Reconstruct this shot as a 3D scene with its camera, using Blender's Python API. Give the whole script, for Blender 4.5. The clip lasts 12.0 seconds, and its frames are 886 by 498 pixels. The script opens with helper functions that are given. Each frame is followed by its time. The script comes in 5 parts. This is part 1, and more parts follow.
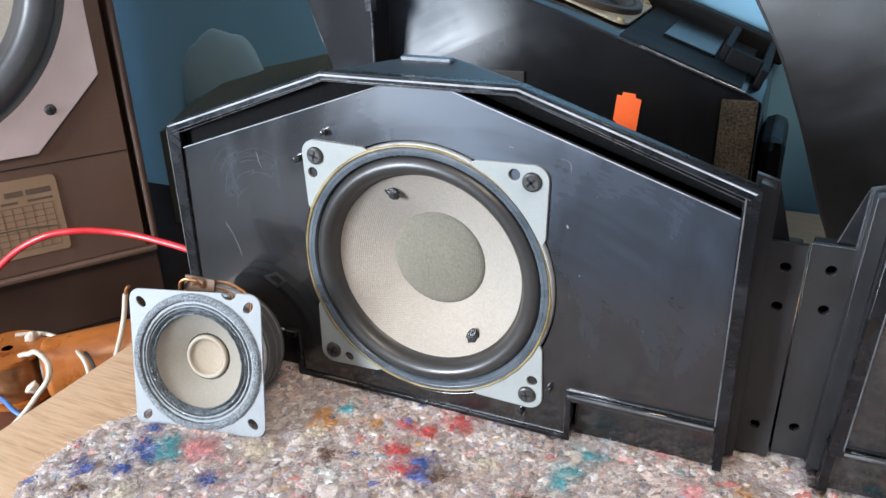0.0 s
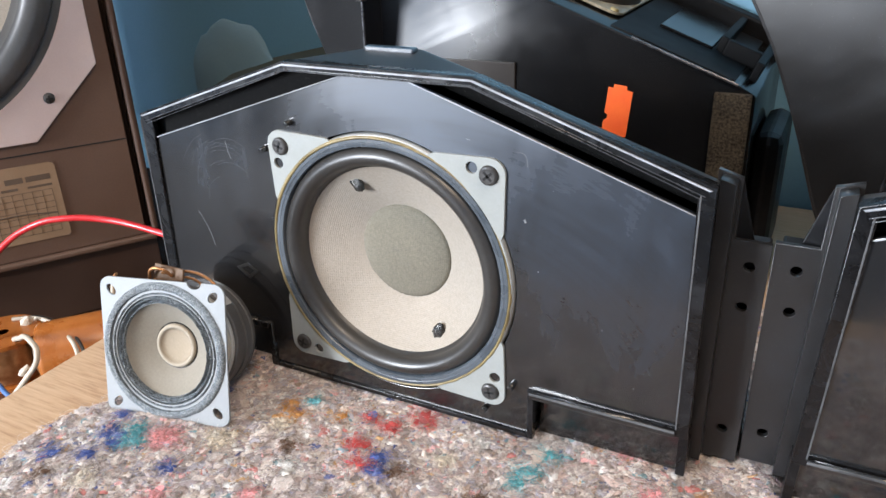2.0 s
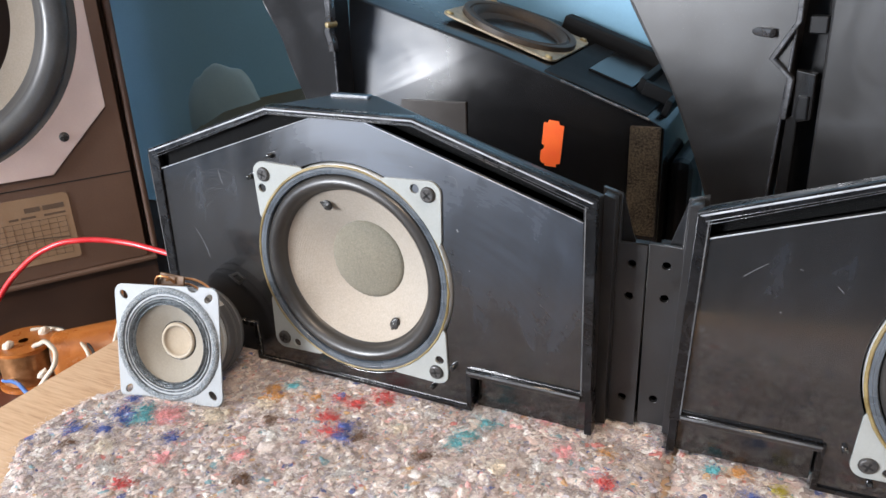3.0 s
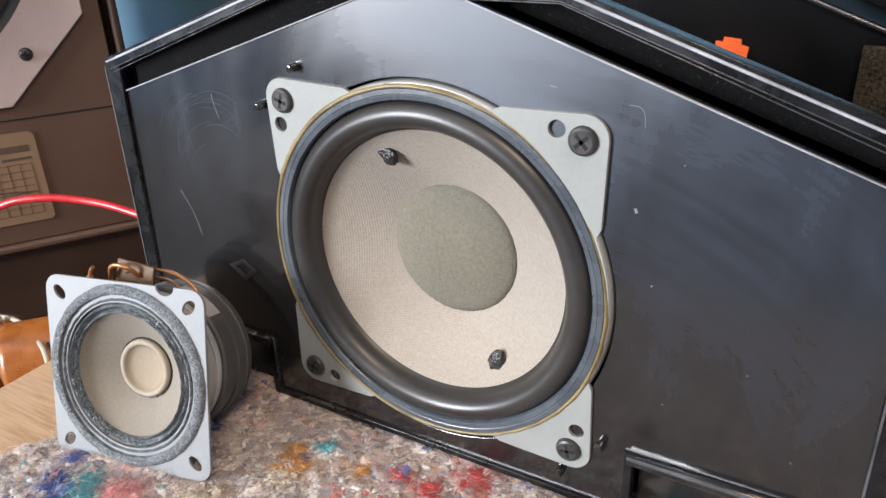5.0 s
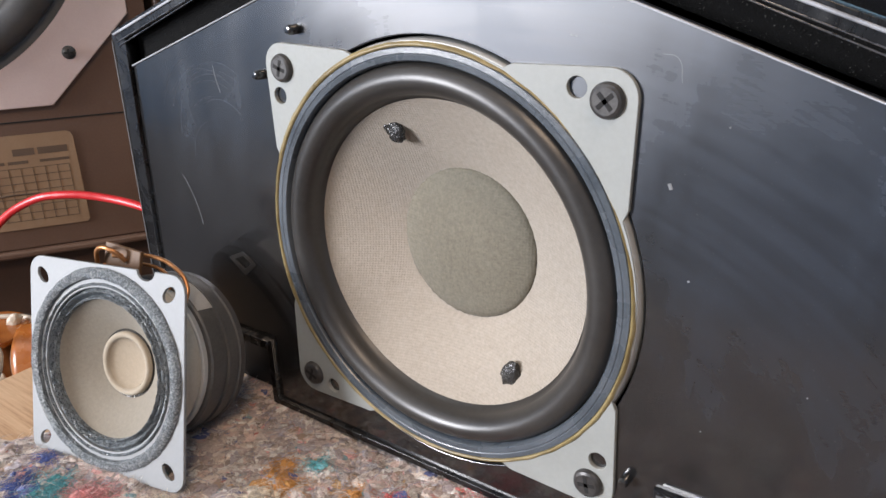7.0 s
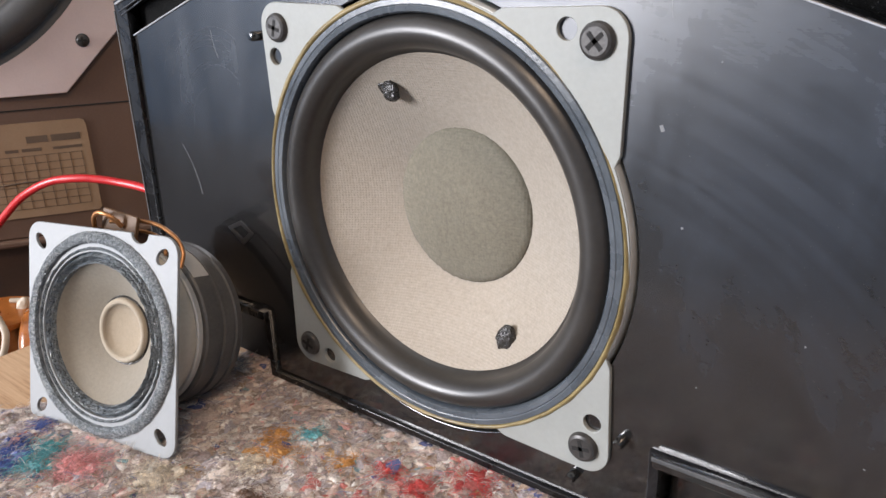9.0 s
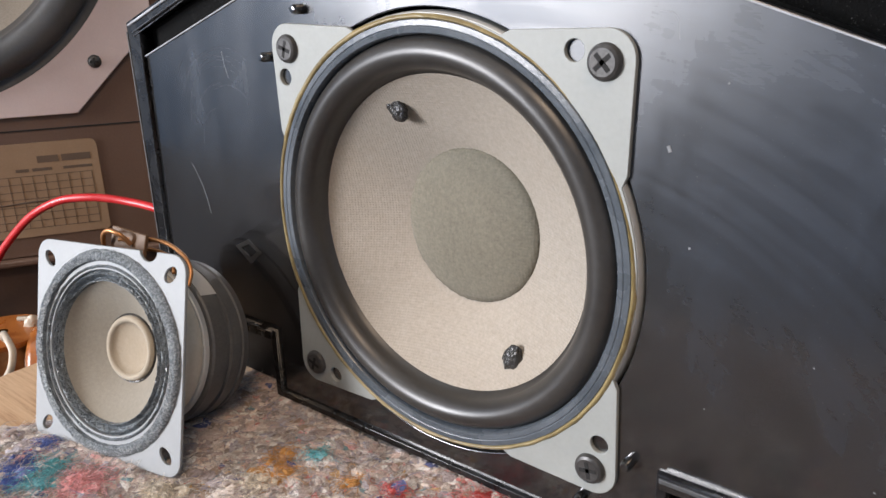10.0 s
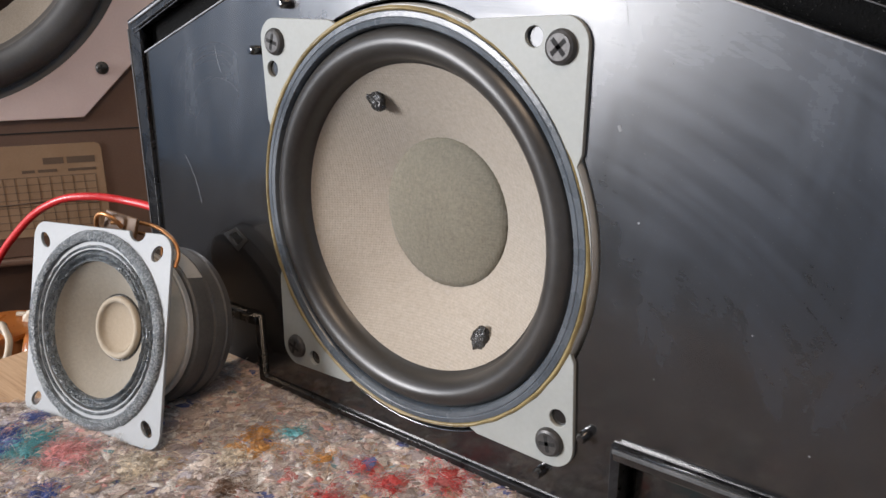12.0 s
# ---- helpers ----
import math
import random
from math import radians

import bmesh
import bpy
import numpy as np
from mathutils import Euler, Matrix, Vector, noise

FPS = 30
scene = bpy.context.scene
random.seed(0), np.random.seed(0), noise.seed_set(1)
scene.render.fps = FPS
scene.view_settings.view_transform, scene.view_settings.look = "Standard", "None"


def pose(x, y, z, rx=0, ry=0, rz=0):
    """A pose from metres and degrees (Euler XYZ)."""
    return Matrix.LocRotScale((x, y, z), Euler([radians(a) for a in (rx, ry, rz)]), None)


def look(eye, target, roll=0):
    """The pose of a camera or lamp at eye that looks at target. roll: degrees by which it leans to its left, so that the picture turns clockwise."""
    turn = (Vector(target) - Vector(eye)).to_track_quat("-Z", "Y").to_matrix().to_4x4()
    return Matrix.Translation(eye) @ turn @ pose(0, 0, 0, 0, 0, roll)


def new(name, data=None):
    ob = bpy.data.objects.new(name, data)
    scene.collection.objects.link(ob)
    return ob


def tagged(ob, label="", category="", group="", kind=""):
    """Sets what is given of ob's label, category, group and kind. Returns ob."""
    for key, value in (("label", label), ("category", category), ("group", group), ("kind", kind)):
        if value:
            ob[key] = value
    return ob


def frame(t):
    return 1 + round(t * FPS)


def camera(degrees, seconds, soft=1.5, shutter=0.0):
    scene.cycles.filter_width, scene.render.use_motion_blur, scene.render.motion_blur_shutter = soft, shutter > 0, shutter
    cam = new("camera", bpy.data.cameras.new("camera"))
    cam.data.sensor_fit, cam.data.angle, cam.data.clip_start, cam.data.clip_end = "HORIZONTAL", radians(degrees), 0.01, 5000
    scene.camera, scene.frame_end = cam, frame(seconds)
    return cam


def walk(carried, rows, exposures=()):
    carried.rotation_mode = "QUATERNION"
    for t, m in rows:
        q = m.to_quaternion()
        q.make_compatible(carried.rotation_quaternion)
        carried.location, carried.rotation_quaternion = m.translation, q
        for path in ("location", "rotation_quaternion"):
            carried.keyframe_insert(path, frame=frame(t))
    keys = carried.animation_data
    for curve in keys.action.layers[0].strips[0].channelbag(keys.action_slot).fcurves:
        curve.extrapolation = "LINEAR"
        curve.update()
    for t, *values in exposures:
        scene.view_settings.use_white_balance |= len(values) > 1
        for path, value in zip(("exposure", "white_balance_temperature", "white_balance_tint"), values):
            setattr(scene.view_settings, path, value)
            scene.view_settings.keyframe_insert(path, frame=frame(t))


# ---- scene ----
cam = camera(59.57, 12.0)
PATH = [
    (0, (0.1581, -0.3173, 0.2575), (-0.6031, 1.3334, -0.5764), -1.52),
    (0.5, (0.1457, -0.2983, 0.2576), (-0.6630, 1.3314, -0.5731), -1.26),
    (1, (0.1563, -0.2855, 0.2512), (-0.6767, 1.3194, -0.6035), -1.51),
    (1.5, (0.1775, -0.2868, 0.2588), (-0.6679, 1.3089, -0.6007), -1.78),
    (2, (0.1902, -0.2960, 0.2549), (-0.6605, 1.3020, -0.5953), -1.95),
    (2.5, (0.2353, -0.3261, 0.2682), (-0.6120, 1.2863, -0.5578), -2.31),
    (3, (0.2516, -0.3623, 0.2784), (-0.5925, 1.2753, -0.4998), -2.41),
    (3.2, (0.2372, -0.3511, 0.2712), (-0.6083, 1.2915, -0.4950), -2.47),
    (4.8, (0.1249, -0.2183, 0.2148), (-0.7737, 1.3400, -0.6593), -1.82),
    (5, (0.1338, -0.2102, 0.2102), (-0.7958, 1.3326, -0.6591), -2.09),
    (5.5, (0.1436, -0.1874, 0.1945), (-0.8639, 1.3264, -0.6380), -1.75),
    (6, (0.1358, -0.1790, 0.1847), (-0.9311, 1.3105, -0.6172), -2.04),
    (6.5, (0.1377, -0.1765, 0.1771), (-0.9702, 1.3016, -0.5895), -2.06),
    (6.7, (0.1373, -0.1783, 0.1771), (-0.9680, 1.3073, -0.5789), -1.82),
    (8.5, (0.1409, -0.1709, 0.1670), (-1.0121, 1.2916, -0.5623), -2.11),
    (9, (0.1455, -0.1743, 0.1592), (-1.0181, 1.2878, -0.5537), -2.09),
    (9.5, (0.1462, -0.1769, 0.1614), (-1.0275, 1.2925, -0.5193), -1.97),
    (10, (0.1457, -0.1752, 0.1585), (-1.0409, 1.2943, -0.4992), -1.86),
    (10.5, (0.1488, -0.1639, 0.1499), (-1.0472, 1.3043, -0.4935), -1.75),
    (11, (0.1550, -0.1700, 0.1501), (-1.0448, 1.3028, -0.4755), -1.43),
    (11.5, (0.1584, -0.1765, 0.1509), (-1.0485, 1.2997, -0.4527), -1.13),
    (12, (0.1644, -0.1801, 0.1471), (-1.0533, 1.2959, -0.4347), -0.76),
]
walk(cam, [(t, look(eye, target, roll)) for t, eye, target, roll in PATH],
     [(0, 0.53, 6700, 14), (3.2, 0.48, 7300, 18), (5, 0.32, 7350, 19), (6.5, 0.15, 7400, 20), (8.5, 0.15, 7550, 21), (10, 0.10, 7550, 20), (10.5, 0.0, 7600, 20), (12, -0.05, 7700, 20)])

# ---- light: daylight from one window behind and to the side of the bench, plus an added fill lamp ----
world = bpy.data.worlds.new("world")
scene.world = world
world.use_nodes = True
wn = world.node_tree.nodes
sky = wn.new("ShaderNodeTexSky")
sky.sky_type, sky.sun_disc = "NISHITA", False
sky.sun_elevation, sky.sun_rotation = radians(35), radians(120)
wn["Background"].inputs["Strength"].default_value = 0.12
world.node_tree.links.new(sky.outputs[0], wn["Background"].inputs["Color"])


def area_lamp(name, m, sx, sy, watts, color):
    data = bpy.data.lights.new(name, "AREA")
    data.shape, data.size, data.size_y, data.energy, data.color = "RECTANGLE", sx, sy, watts, color
    ob = new(name, data)
    ob.matrix_world = m
    return ob


area_lamp("window_light", look((-1.735, -2.56, 0.66), (-1.45, 0.0, 0.55)), 0.77, 1.15, 205, (0.76, 0.88, 1.0))
# unseen lamp added for warm fill from above and the right
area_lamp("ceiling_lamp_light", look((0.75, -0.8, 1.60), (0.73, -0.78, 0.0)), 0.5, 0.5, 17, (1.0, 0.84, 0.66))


# ---- materials ----
def nodes_of(name):
    m = bpy.data.materials.new(name)
    m.use_nodes = True
    return m, m.node_tree.nodes, m.node_tree.links, m.node_tree.nodes["Principled BSDF"]


def coords(n, l, scale=(1, 1, 1), kind="Object"):
    tc, mp = n.new("ShaderNodeTexCoord"), n.new("ShaderNodeMapping")
    mp.inputs["Scale"].default_value = scale
    l.new(tc.outputs[kind], mp.inputs["Vector"])
    return mp.outputs["Vector"]


def noise_tex(n, l, vec, scale, detail=4.0, rough=0.55):
    t = n.new("ShaderNodeTexNoise")
    t.inputs["Scale"].default_value, t.inputs["Detail"].default_value, t.inputs["Roughness"].default_value = scale, detail, rough
    l.new(vec, t.inputs["Vector"])
    return t.outputs["Fac"]


def ramp(n, l, fac, stops, interp="LINEAR"):
    r = n.new("ShaderNodeValToRGB")
    r.color_ramp.interpolation = interp
    el = r.color_ramp.elements
    while len(el) < len(stops):
        el.new(0.5)
    for e, (p, c) in zip(el, stops):
        e.position, e.color = p, (*c, 1) if len(c) == 3 else c
    l.new(fac, r.inputs["Fac"])
    return r.outputs["Color"]


def span(n, l, fac, lo, hi, a=0.3, b=0.7):
    m = n.new("ShaderNodeMapRange")
    m.inputs["From Min"].default_value, m.inputs["From Max"].default_value = a, b
    m.inputs["To Min"].default_value, m.inputs["To Max"].default_value = lo, hi
    l.new(fac, m.inputs["Value"])
    return m.outputs["Result"]


def bump(n, l, height, bsdf, strength, distance):
    b = n.new("ShaderNodeBump")
    b.inputs["Strength"].default_value, b.inputs["Distance"].default_value = strength, distance
    l.new(height, b.inputs["Height"])
    l.new(b.outputs["Normal"], bsdf.inputs["Normal"])


def surface(name, c1, c2, rough=(0.4, 0.6), metal=0.0, big=25.0, fine=900.0, relief=0.3, deep=0.0002, spec=0.5, stretch=(1, 1, 1)):
    """Two colours mixed by large stains and fine grain, with uneven gloss and fine relief."""
    m, n, l, b = nodes_of(name)
    v = coords(n, l, stretch)
    stains, grain = noise_tex(n, l, v, big, 5), noise_tex(n, l, v, fine, 3)
    mix = n.new("ShaderNodeMath")
    mix.operation = "MULTIPLY_ADD"
    l.new(grain, mix.inputs[0])
    mix.inputs[1].default_value = 0.45
    l.new(span(n, l, stains, 0.0, 0.55), mix.inputs[2])
    l.new(ramp(n, l, mix.outputs[0], [(0.15, c1), (0.75, c2)]), b.inputs["Base Color"])
    l.new(span(n, l, stains, *rough), b.inputs["Roughness"])
    b.inputs["Metallic"].default_value, b.inputs["Specular IOR Level"].default_value = metal, spec
    if relief:
        bump(n, l, grain, b, relief, deep)
    return m


def plastic(name, tone, rough, haze, stretch=(17, 9, 8), coat=1.0, worn=None, smear_sheen=(0.034, 0.038, 0.047), spec=0.5):
    """Glossy moulded plastic: a clear skin over hazy, wiped smears with a painted sheen, hairline scratches and a
    little dust.
    """
    m, n, l, b = nodes_of(name)
    v = coords(n, l)
    tc, mp = n.new("ShaderNodeTexCoord"), n.new("ShaderNodeMapping")
    mp.inputs["Rotation"].default_value, mp.inputs["Scale"].default_value = (0, radians(38), 0), stretch
    l.new(tc.outputs["Object"], mp.inputs["Vector"])
    smear = n.new("ShaderNodeTexNoise")
    smear.inputs["Scale"].default_value, smear.inputs["Detail"].default_value, smear.inputs["Roughness"].default_value, smear.inputs["Distortion"].default_value = 1.5, 7, 0.62, 1.4
    l.new(mp.outputs["Vector"], smear.inputs["Vector"])
    smears = span(n, l, smear.outputs["Fac"], 0.0, 1.0, 0.42, 0.72)
    hair = noise_tex(n, l, coords(n, l, (14, 60, 420)), 3, 3, 0.7)
    dust = noise_tex(n, l, v, 1500, 2)
    amount = smears
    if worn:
        # dulled patches with a painted sheen, wiped in arcs about a point below the middle of the panel
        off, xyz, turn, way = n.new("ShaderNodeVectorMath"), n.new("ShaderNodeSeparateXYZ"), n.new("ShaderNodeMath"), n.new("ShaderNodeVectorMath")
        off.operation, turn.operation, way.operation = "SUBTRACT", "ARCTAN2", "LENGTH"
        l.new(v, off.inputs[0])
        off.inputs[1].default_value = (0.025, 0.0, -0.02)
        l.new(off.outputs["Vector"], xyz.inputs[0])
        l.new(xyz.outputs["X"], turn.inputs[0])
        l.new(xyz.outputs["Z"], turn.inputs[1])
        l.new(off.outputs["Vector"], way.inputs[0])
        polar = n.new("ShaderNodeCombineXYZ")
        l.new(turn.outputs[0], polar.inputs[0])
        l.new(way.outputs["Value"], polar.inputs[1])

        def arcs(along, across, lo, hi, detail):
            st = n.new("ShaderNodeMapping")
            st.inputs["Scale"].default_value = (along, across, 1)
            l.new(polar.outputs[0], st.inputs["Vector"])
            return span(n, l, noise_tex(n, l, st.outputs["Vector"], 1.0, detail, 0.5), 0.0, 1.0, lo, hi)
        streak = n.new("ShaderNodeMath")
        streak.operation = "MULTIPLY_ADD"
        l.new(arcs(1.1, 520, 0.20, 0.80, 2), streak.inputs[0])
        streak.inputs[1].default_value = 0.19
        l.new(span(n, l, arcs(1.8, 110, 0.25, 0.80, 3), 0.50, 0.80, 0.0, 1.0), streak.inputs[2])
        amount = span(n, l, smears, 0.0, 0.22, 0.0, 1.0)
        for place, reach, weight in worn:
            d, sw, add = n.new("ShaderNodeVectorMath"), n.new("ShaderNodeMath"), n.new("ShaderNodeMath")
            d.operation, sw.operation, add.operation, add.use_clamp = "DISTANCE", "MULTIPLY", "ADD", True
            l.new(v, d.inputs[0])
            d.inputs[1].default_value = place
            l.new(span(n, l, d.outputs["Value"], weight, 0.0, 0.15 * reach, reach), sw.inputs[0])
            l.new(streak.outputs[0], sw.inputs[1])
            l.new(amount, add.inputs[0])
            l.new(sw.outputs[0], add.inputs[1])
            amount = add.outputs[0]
    mul = n.new("ShaderNodeMath")
    mul.operation = "MULTIPLY"
    l.new(amount, mul.inputs[0])
    l.new(span(n, l, hair, 0.92, 1.0, 0.3, 0.7), mul.inputs[1])
    l.new(span(n, l, mul.outputs[0], rough, rough + haze, 0.0, 1.0), b.inputs["Roughness"])
    tint = n.new("ShaderNodeMix")
    tint.data_type = "RGBA"
    l.new(span(n, l, dust, 0.0, 1.0, 0.69, 0.76), tint.inputs["Factor"])
    # smears and wiped patches also carry a bluish sheen in their base colour
    l.new(ramp(n, l, mul.outputs[0], [(0.0, tone), (0.25, tuple(c * 1.2 for c in tone)), (1.0, smear_sheen)]), tint.inputs["A"])
    tint.inputs["B"].default_value = (0.07, 0.066, 0.062, 1)
    l.new(tint.outputs["Result"], b.inputs["Base Color"])
    b.inputs["Coat Weight"].default_value, b.inputs["Specular IOR Level"].default_value = coat, spec
    l.new(span(n, l, mul.outputs[0], 0.04, 0.46, 0.0, 1.0), b.inputs["Coat Roughness"])
    bump(n, l, hair, b, 0.01, 0.0003)
    return m


# bluish window haze is painted into the wiped patches of the front
BLACK = plastic("black_plastic", (0.0096, 0.0096, 0.0101), 0.17, 0.33, worn=(((0.012, 0.0, 0.174), 0.080, 1.25), ((0.112, 0.0, 0.138), 0.122, 0.66), ((-0.090, 0.0, 0.120), 0.065, 0.30)), smear_sheen=(0.022, 0.037, 0.062), spec=0.62)
# its patch hazes the lying cabinet's upper corner with a painted window sheen
SATIN = plastic("dull_black_plastic", (0.0055, 0.0055, 0.006), 0.17, 0.34, (9, 9, 9), 0.0, worn=(((-0.105, 0.222, 0.180), 0.085, 1.1),), smear_sheen=(0.020, 0.029, 0.043), spec=0.35)
BLACK_EDGE = plastic("scuffed_black_plastic", (0.030, 0.031, 0.034), 0.25, 0.25, (40, 40, 40))
# whitened edge colour that also paints in the ridges' grazing reflection
WORN_SHEEN = surface("whitened_plastic_edge", (0.15, 0.155, 0.165), (0.40, 0.42, 0.45), (0.48, 0.64), 0.0, 60, 700, 0.3, 0.0003)
SHELL = plastic("satin_black_plastic", (0.0055, 0.0058, 0.0066), 0.36, 0.16, (12, 12, 12), 0.0, smear_sheen=(0.016, 0.017, 0.020), spec=0.22)
GLOSSY_SHELL = plastic("stained_glossy_plastic", (0.0130, 0.0126, 0.0128), 0.29, 0.10, (9, 9, 9), 0.0, smear_sheen=(0.019, 0.0198, 0.022), spec=0.66)
FRAME = plastic("black_moulded_edge", (0.004, 0.004, 0.0045), 0.24, 0.14, (30, 30, 30), 0.2, smear_sheen=(0.012, 0.013, 0.015), spec=0.35)
ZINC = surface("zinc_plated_steel", (0.222, 0.234, 0.222), (0.275, 0.287, 0.274), (0.50, 0.62), 0.08, 30, 600, 0.08, 0.0001)
ZINC_DULL = surface("pale_steel", (0.200, 0.213, 0.220), (0.238, 0.252, 0.260), (0.48, 0.60), 0.08, 30, 600, 0.08, 0.0001)
RUBBER = surface("black_rubber", (0.016, 0.0150, 0.0142), (0.037, 0.0345, 0.032), (0.30, 0.42), 0.0, 18, 500, 0.08, 0.0002)
WET = surface("tacky_blue_grey_coating", (0.055, 0.066, 0.075), (0.175, 0.200, 0.215), (0.07, 0.20), 0.0, 300, 900, 1.0, 0.0018)
GREY_RUBBER = surface("grey_rubber", (0.040, 0.041, 0.043), (0.080, 0.080, 0.080), (0.30, 0.42), 0.0, 18, 500, 0.08, 0.0002)
GASKET = surface("blue_grey_gasket", (0.040, 0.050, 0.060), (0.085, 0.100, 0.115), (0.20, 0.38), 0.0, 40, 700, 0.3, 0.0003)
AMBER = surface("amber_glue", (0.095, 0.066, 0.024), (0.25, 0.19, 0.085), (0.25, 0.5), 0.0, 60, 500, 0.5, 0.0004)
GLUE = surface("black_glue", (0.005, 0.005, 0.005), (0.035, 0.034, 0.033), (0.10, 0.3), 0.0, 200, 900, 0.8, 0.0008)
SCREW = surface("black_screw_steel", (0.022, 0.021, 0.021), (0.062, 0.059, 0.057), (0.34, 0.5), 0.3, 200, 900, 0.3, 0.0002)
DARK = surface("dark_recess", (0.003, 0.003, 0.003), (0.008, 0.008, 0.008), (0.7, 0.9))
EDGE_LINE = surface("scuffed_edge", (0.020, 0.021, 0.023), (0.09, 0.092, 0.095), (0.55, 0.7), 0.0, 60, 700, 0.3, 0.0003)
RIM = surface("dull_steel_rim", (0.34, 0.345, 0.335), (0.46, 0.465, 0.45), (0.35, 0.5), 0.2, 40, 600, 0.1)
MAGNET = surface("grey_ferrite", (0.045, 0.045, 0.047), (0.105, 0.104, 0.102), (0.38, 0.55), 0.0, 50, 900, 0.4, 0.0002)
COPPER = surface("copper_wire", (0.34, 0.145, 0.055), (0.48, 0.225, 0.10), (0.30, 0.45), 0.8, 200, 900, 0.1)
CARDTAB = surface("brown_terminal_board", (0.075, 0.035, 0.013), (0.140, 0.070, 0.029), (0.5, 0.7))
BOARD = surface("dark_red_brown_board", (0.050, 0.014, 0.007), (0.11, 0.032, 0.014), (0.4, 0.6))
RED = surface("red_insulation", (0.44, 0.014, 0.018), (0.56, 0.026, 0.030), (0.3, 0.42), 0.0, 60, 700, 0.05)
WHITE_WIRE = surface("white_insulation", (0.37, 0.31, 0.245), (0.50, 0.43, 0.345), (0.4, 0.55), 0.0, 90, 700, 0.1)
ORANGE = surface("orange_film", (0.25, 0.068, 0.012), (0.36, 0.115, 0.025), (0.22, 0.4), 0.0, 60, 500, 0.2)
STICKER = surface("fluorescent_orange_paper", (0.88, 0.10, 0.012), (0.95, 0.14, 0.02), (0.6, 0.75), 0.0, 80, 900, 0.1)
PAPER = surface("yellowed_paper", (0.225, 0.137, 0.078), (0.285, 0.182, 0.110), (0.6, 0.8), 0.0, 40, 900, 0.1)
INK = surface("brown_print", (0.075, 0.047, 0.031), (0.115, 0.075, 0.050), (0.6, 0.8))
WHITE_LABEL = surface("white_paper", (0.55, 0.55, 0.54), (0.68, 0.67, 0.65), (0.6, 0.8))
BROWN = surface("brown_painted_baffle", (0.082, 0.043, 0.028), (0.128, 0.073, 0.050), (0.42, 0.6), 0.0, 9, 700, 0.25, 0.0003)
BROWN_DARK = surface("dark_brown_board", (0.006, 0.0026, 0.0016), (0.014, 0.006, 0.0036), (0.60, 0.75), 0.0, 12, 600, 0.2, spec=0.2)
BROWN_TRIM = surface("worn_brown_edge", (0.050, 0.026, 0.017), (0.085, 0.048, 0.033), (0.34, 0.46), 0.0, 14, 600, 0.15, 0.0002)
PLINTH = surface("red_brown_plinth", (0.036, 0.018, 0.0115), (0.058, 0.031, 0.021), (0.35, 0.5), 0.0, 14, 600, 0.15, 0.0002)
PINKISH = surface("pinkish_aluminium_plate", (0.61, 0.475, 0.445), (0.71, 0.575, 0.54), (0.4, 0.52), 0.35, 16, 900, 0.06)
SCUFF = surface("pale_scuff", (0.11, 0.115, 0.12), (0.24, 0.25, 0.26), (0.5, 0.7))
EMBLEM = surface("embossed_black", (0.014, 0.013, 0.012), (0.030, 0.028, 0.025), (0.4, 0.6))
PLASTER = surface("blue_wall_paint", (0.112, 0.262, 0.370), (0.138, 0.305, 0.425), (0.5, 0.62), 0.0, 5, 300, 0.25, 0.0006)
# darker than the blue north wall, to dim reflections in the panels
NAVY_UNSEEN = surface("navy_wall_paint", (0.026, 0.068, 0.124), (0.036, 0.086, 0.150), (0.55, 0.68), 0.0, 5, 300, 0.25, 0.0006)
PALE = surface("pale_blue_grey_paint", (0.23, 0.285, 0.355), (0.28, 0.335, 0.405), (0.6, 0.75), 0.0, 4, 300, 0.2)
OFFWHITE = surface("off_white_paint", (0.58, 0.57, 0.54), (0.68, 0.67, 0.64), (0.6, 0.75), 0.0, 4, 300, 0.2)
UNSEEN_FLOOR = surface("blue_grey_carpet", (0.042, 0.046, 0.052), (0.070, 0.075, 0.082), (0.9, 1.0), 0.0, 6, 300, 0.5, 0.003)
OLIVE = surface("olive_fabric", (0.030, 0.036, 0.030), (0.055, 0.062, 0.048), (0.8, 0.95), 0.0, 20, 500, 0.4)


def pored_foam():
    m, n, l, b = nodes_of("black_foam")
    f = noise_tex(n, l, coords(n, l), 1300, 4, 0.7)
    l.new(ramp(n, l, f, [(0.0, (0.0015, 0.0015, 0.0015)), (0.64, (0.003, 0.003, 0.003)), (0.78, (0.22, 0.215, 0.205))]), b.inputs["Base Color"])
    b.inputs["Roughness"].default_value, b.inputs["Specular IOR Level"].default_value = 0.8, 0.15
    bump(n, l, f, b, 0.6, 0.002)
    return m


def open_foam():
    m, n, l, b = nodes_of("brown_foam_strip")
    f, g = noise_tex(n, l, coords(n, l), 620, 4, 0.75), noise_tex(n, l, coords(n, l), 60, 3)
    s = n.new("ShaderNodeMath")
    s.operation = "MULTIPLY_ADD"
    l.new(g, s.inputs[0])
    s.inputs[1].default_value = 0.35
    l.new(f, s.inputs[2])
    l.new(ramp(n, l, s.outputs[0], [(0.52, (0.010, 0.008, 0.006)), (0.68, (0.075, 0.058, 0.040)), (0.90, (0.17, 0.135, 0.098))]), b.inputs["Base Color"])
    b.inputs["Roughness"].default_value, b.inputs["Specular IOR Level"].default_value = 0.9, 0.15
    bump(n, l, f, b, 1.0, 0.003)
    return m


FOAM, SEAL = pored_foam(), open_foam()


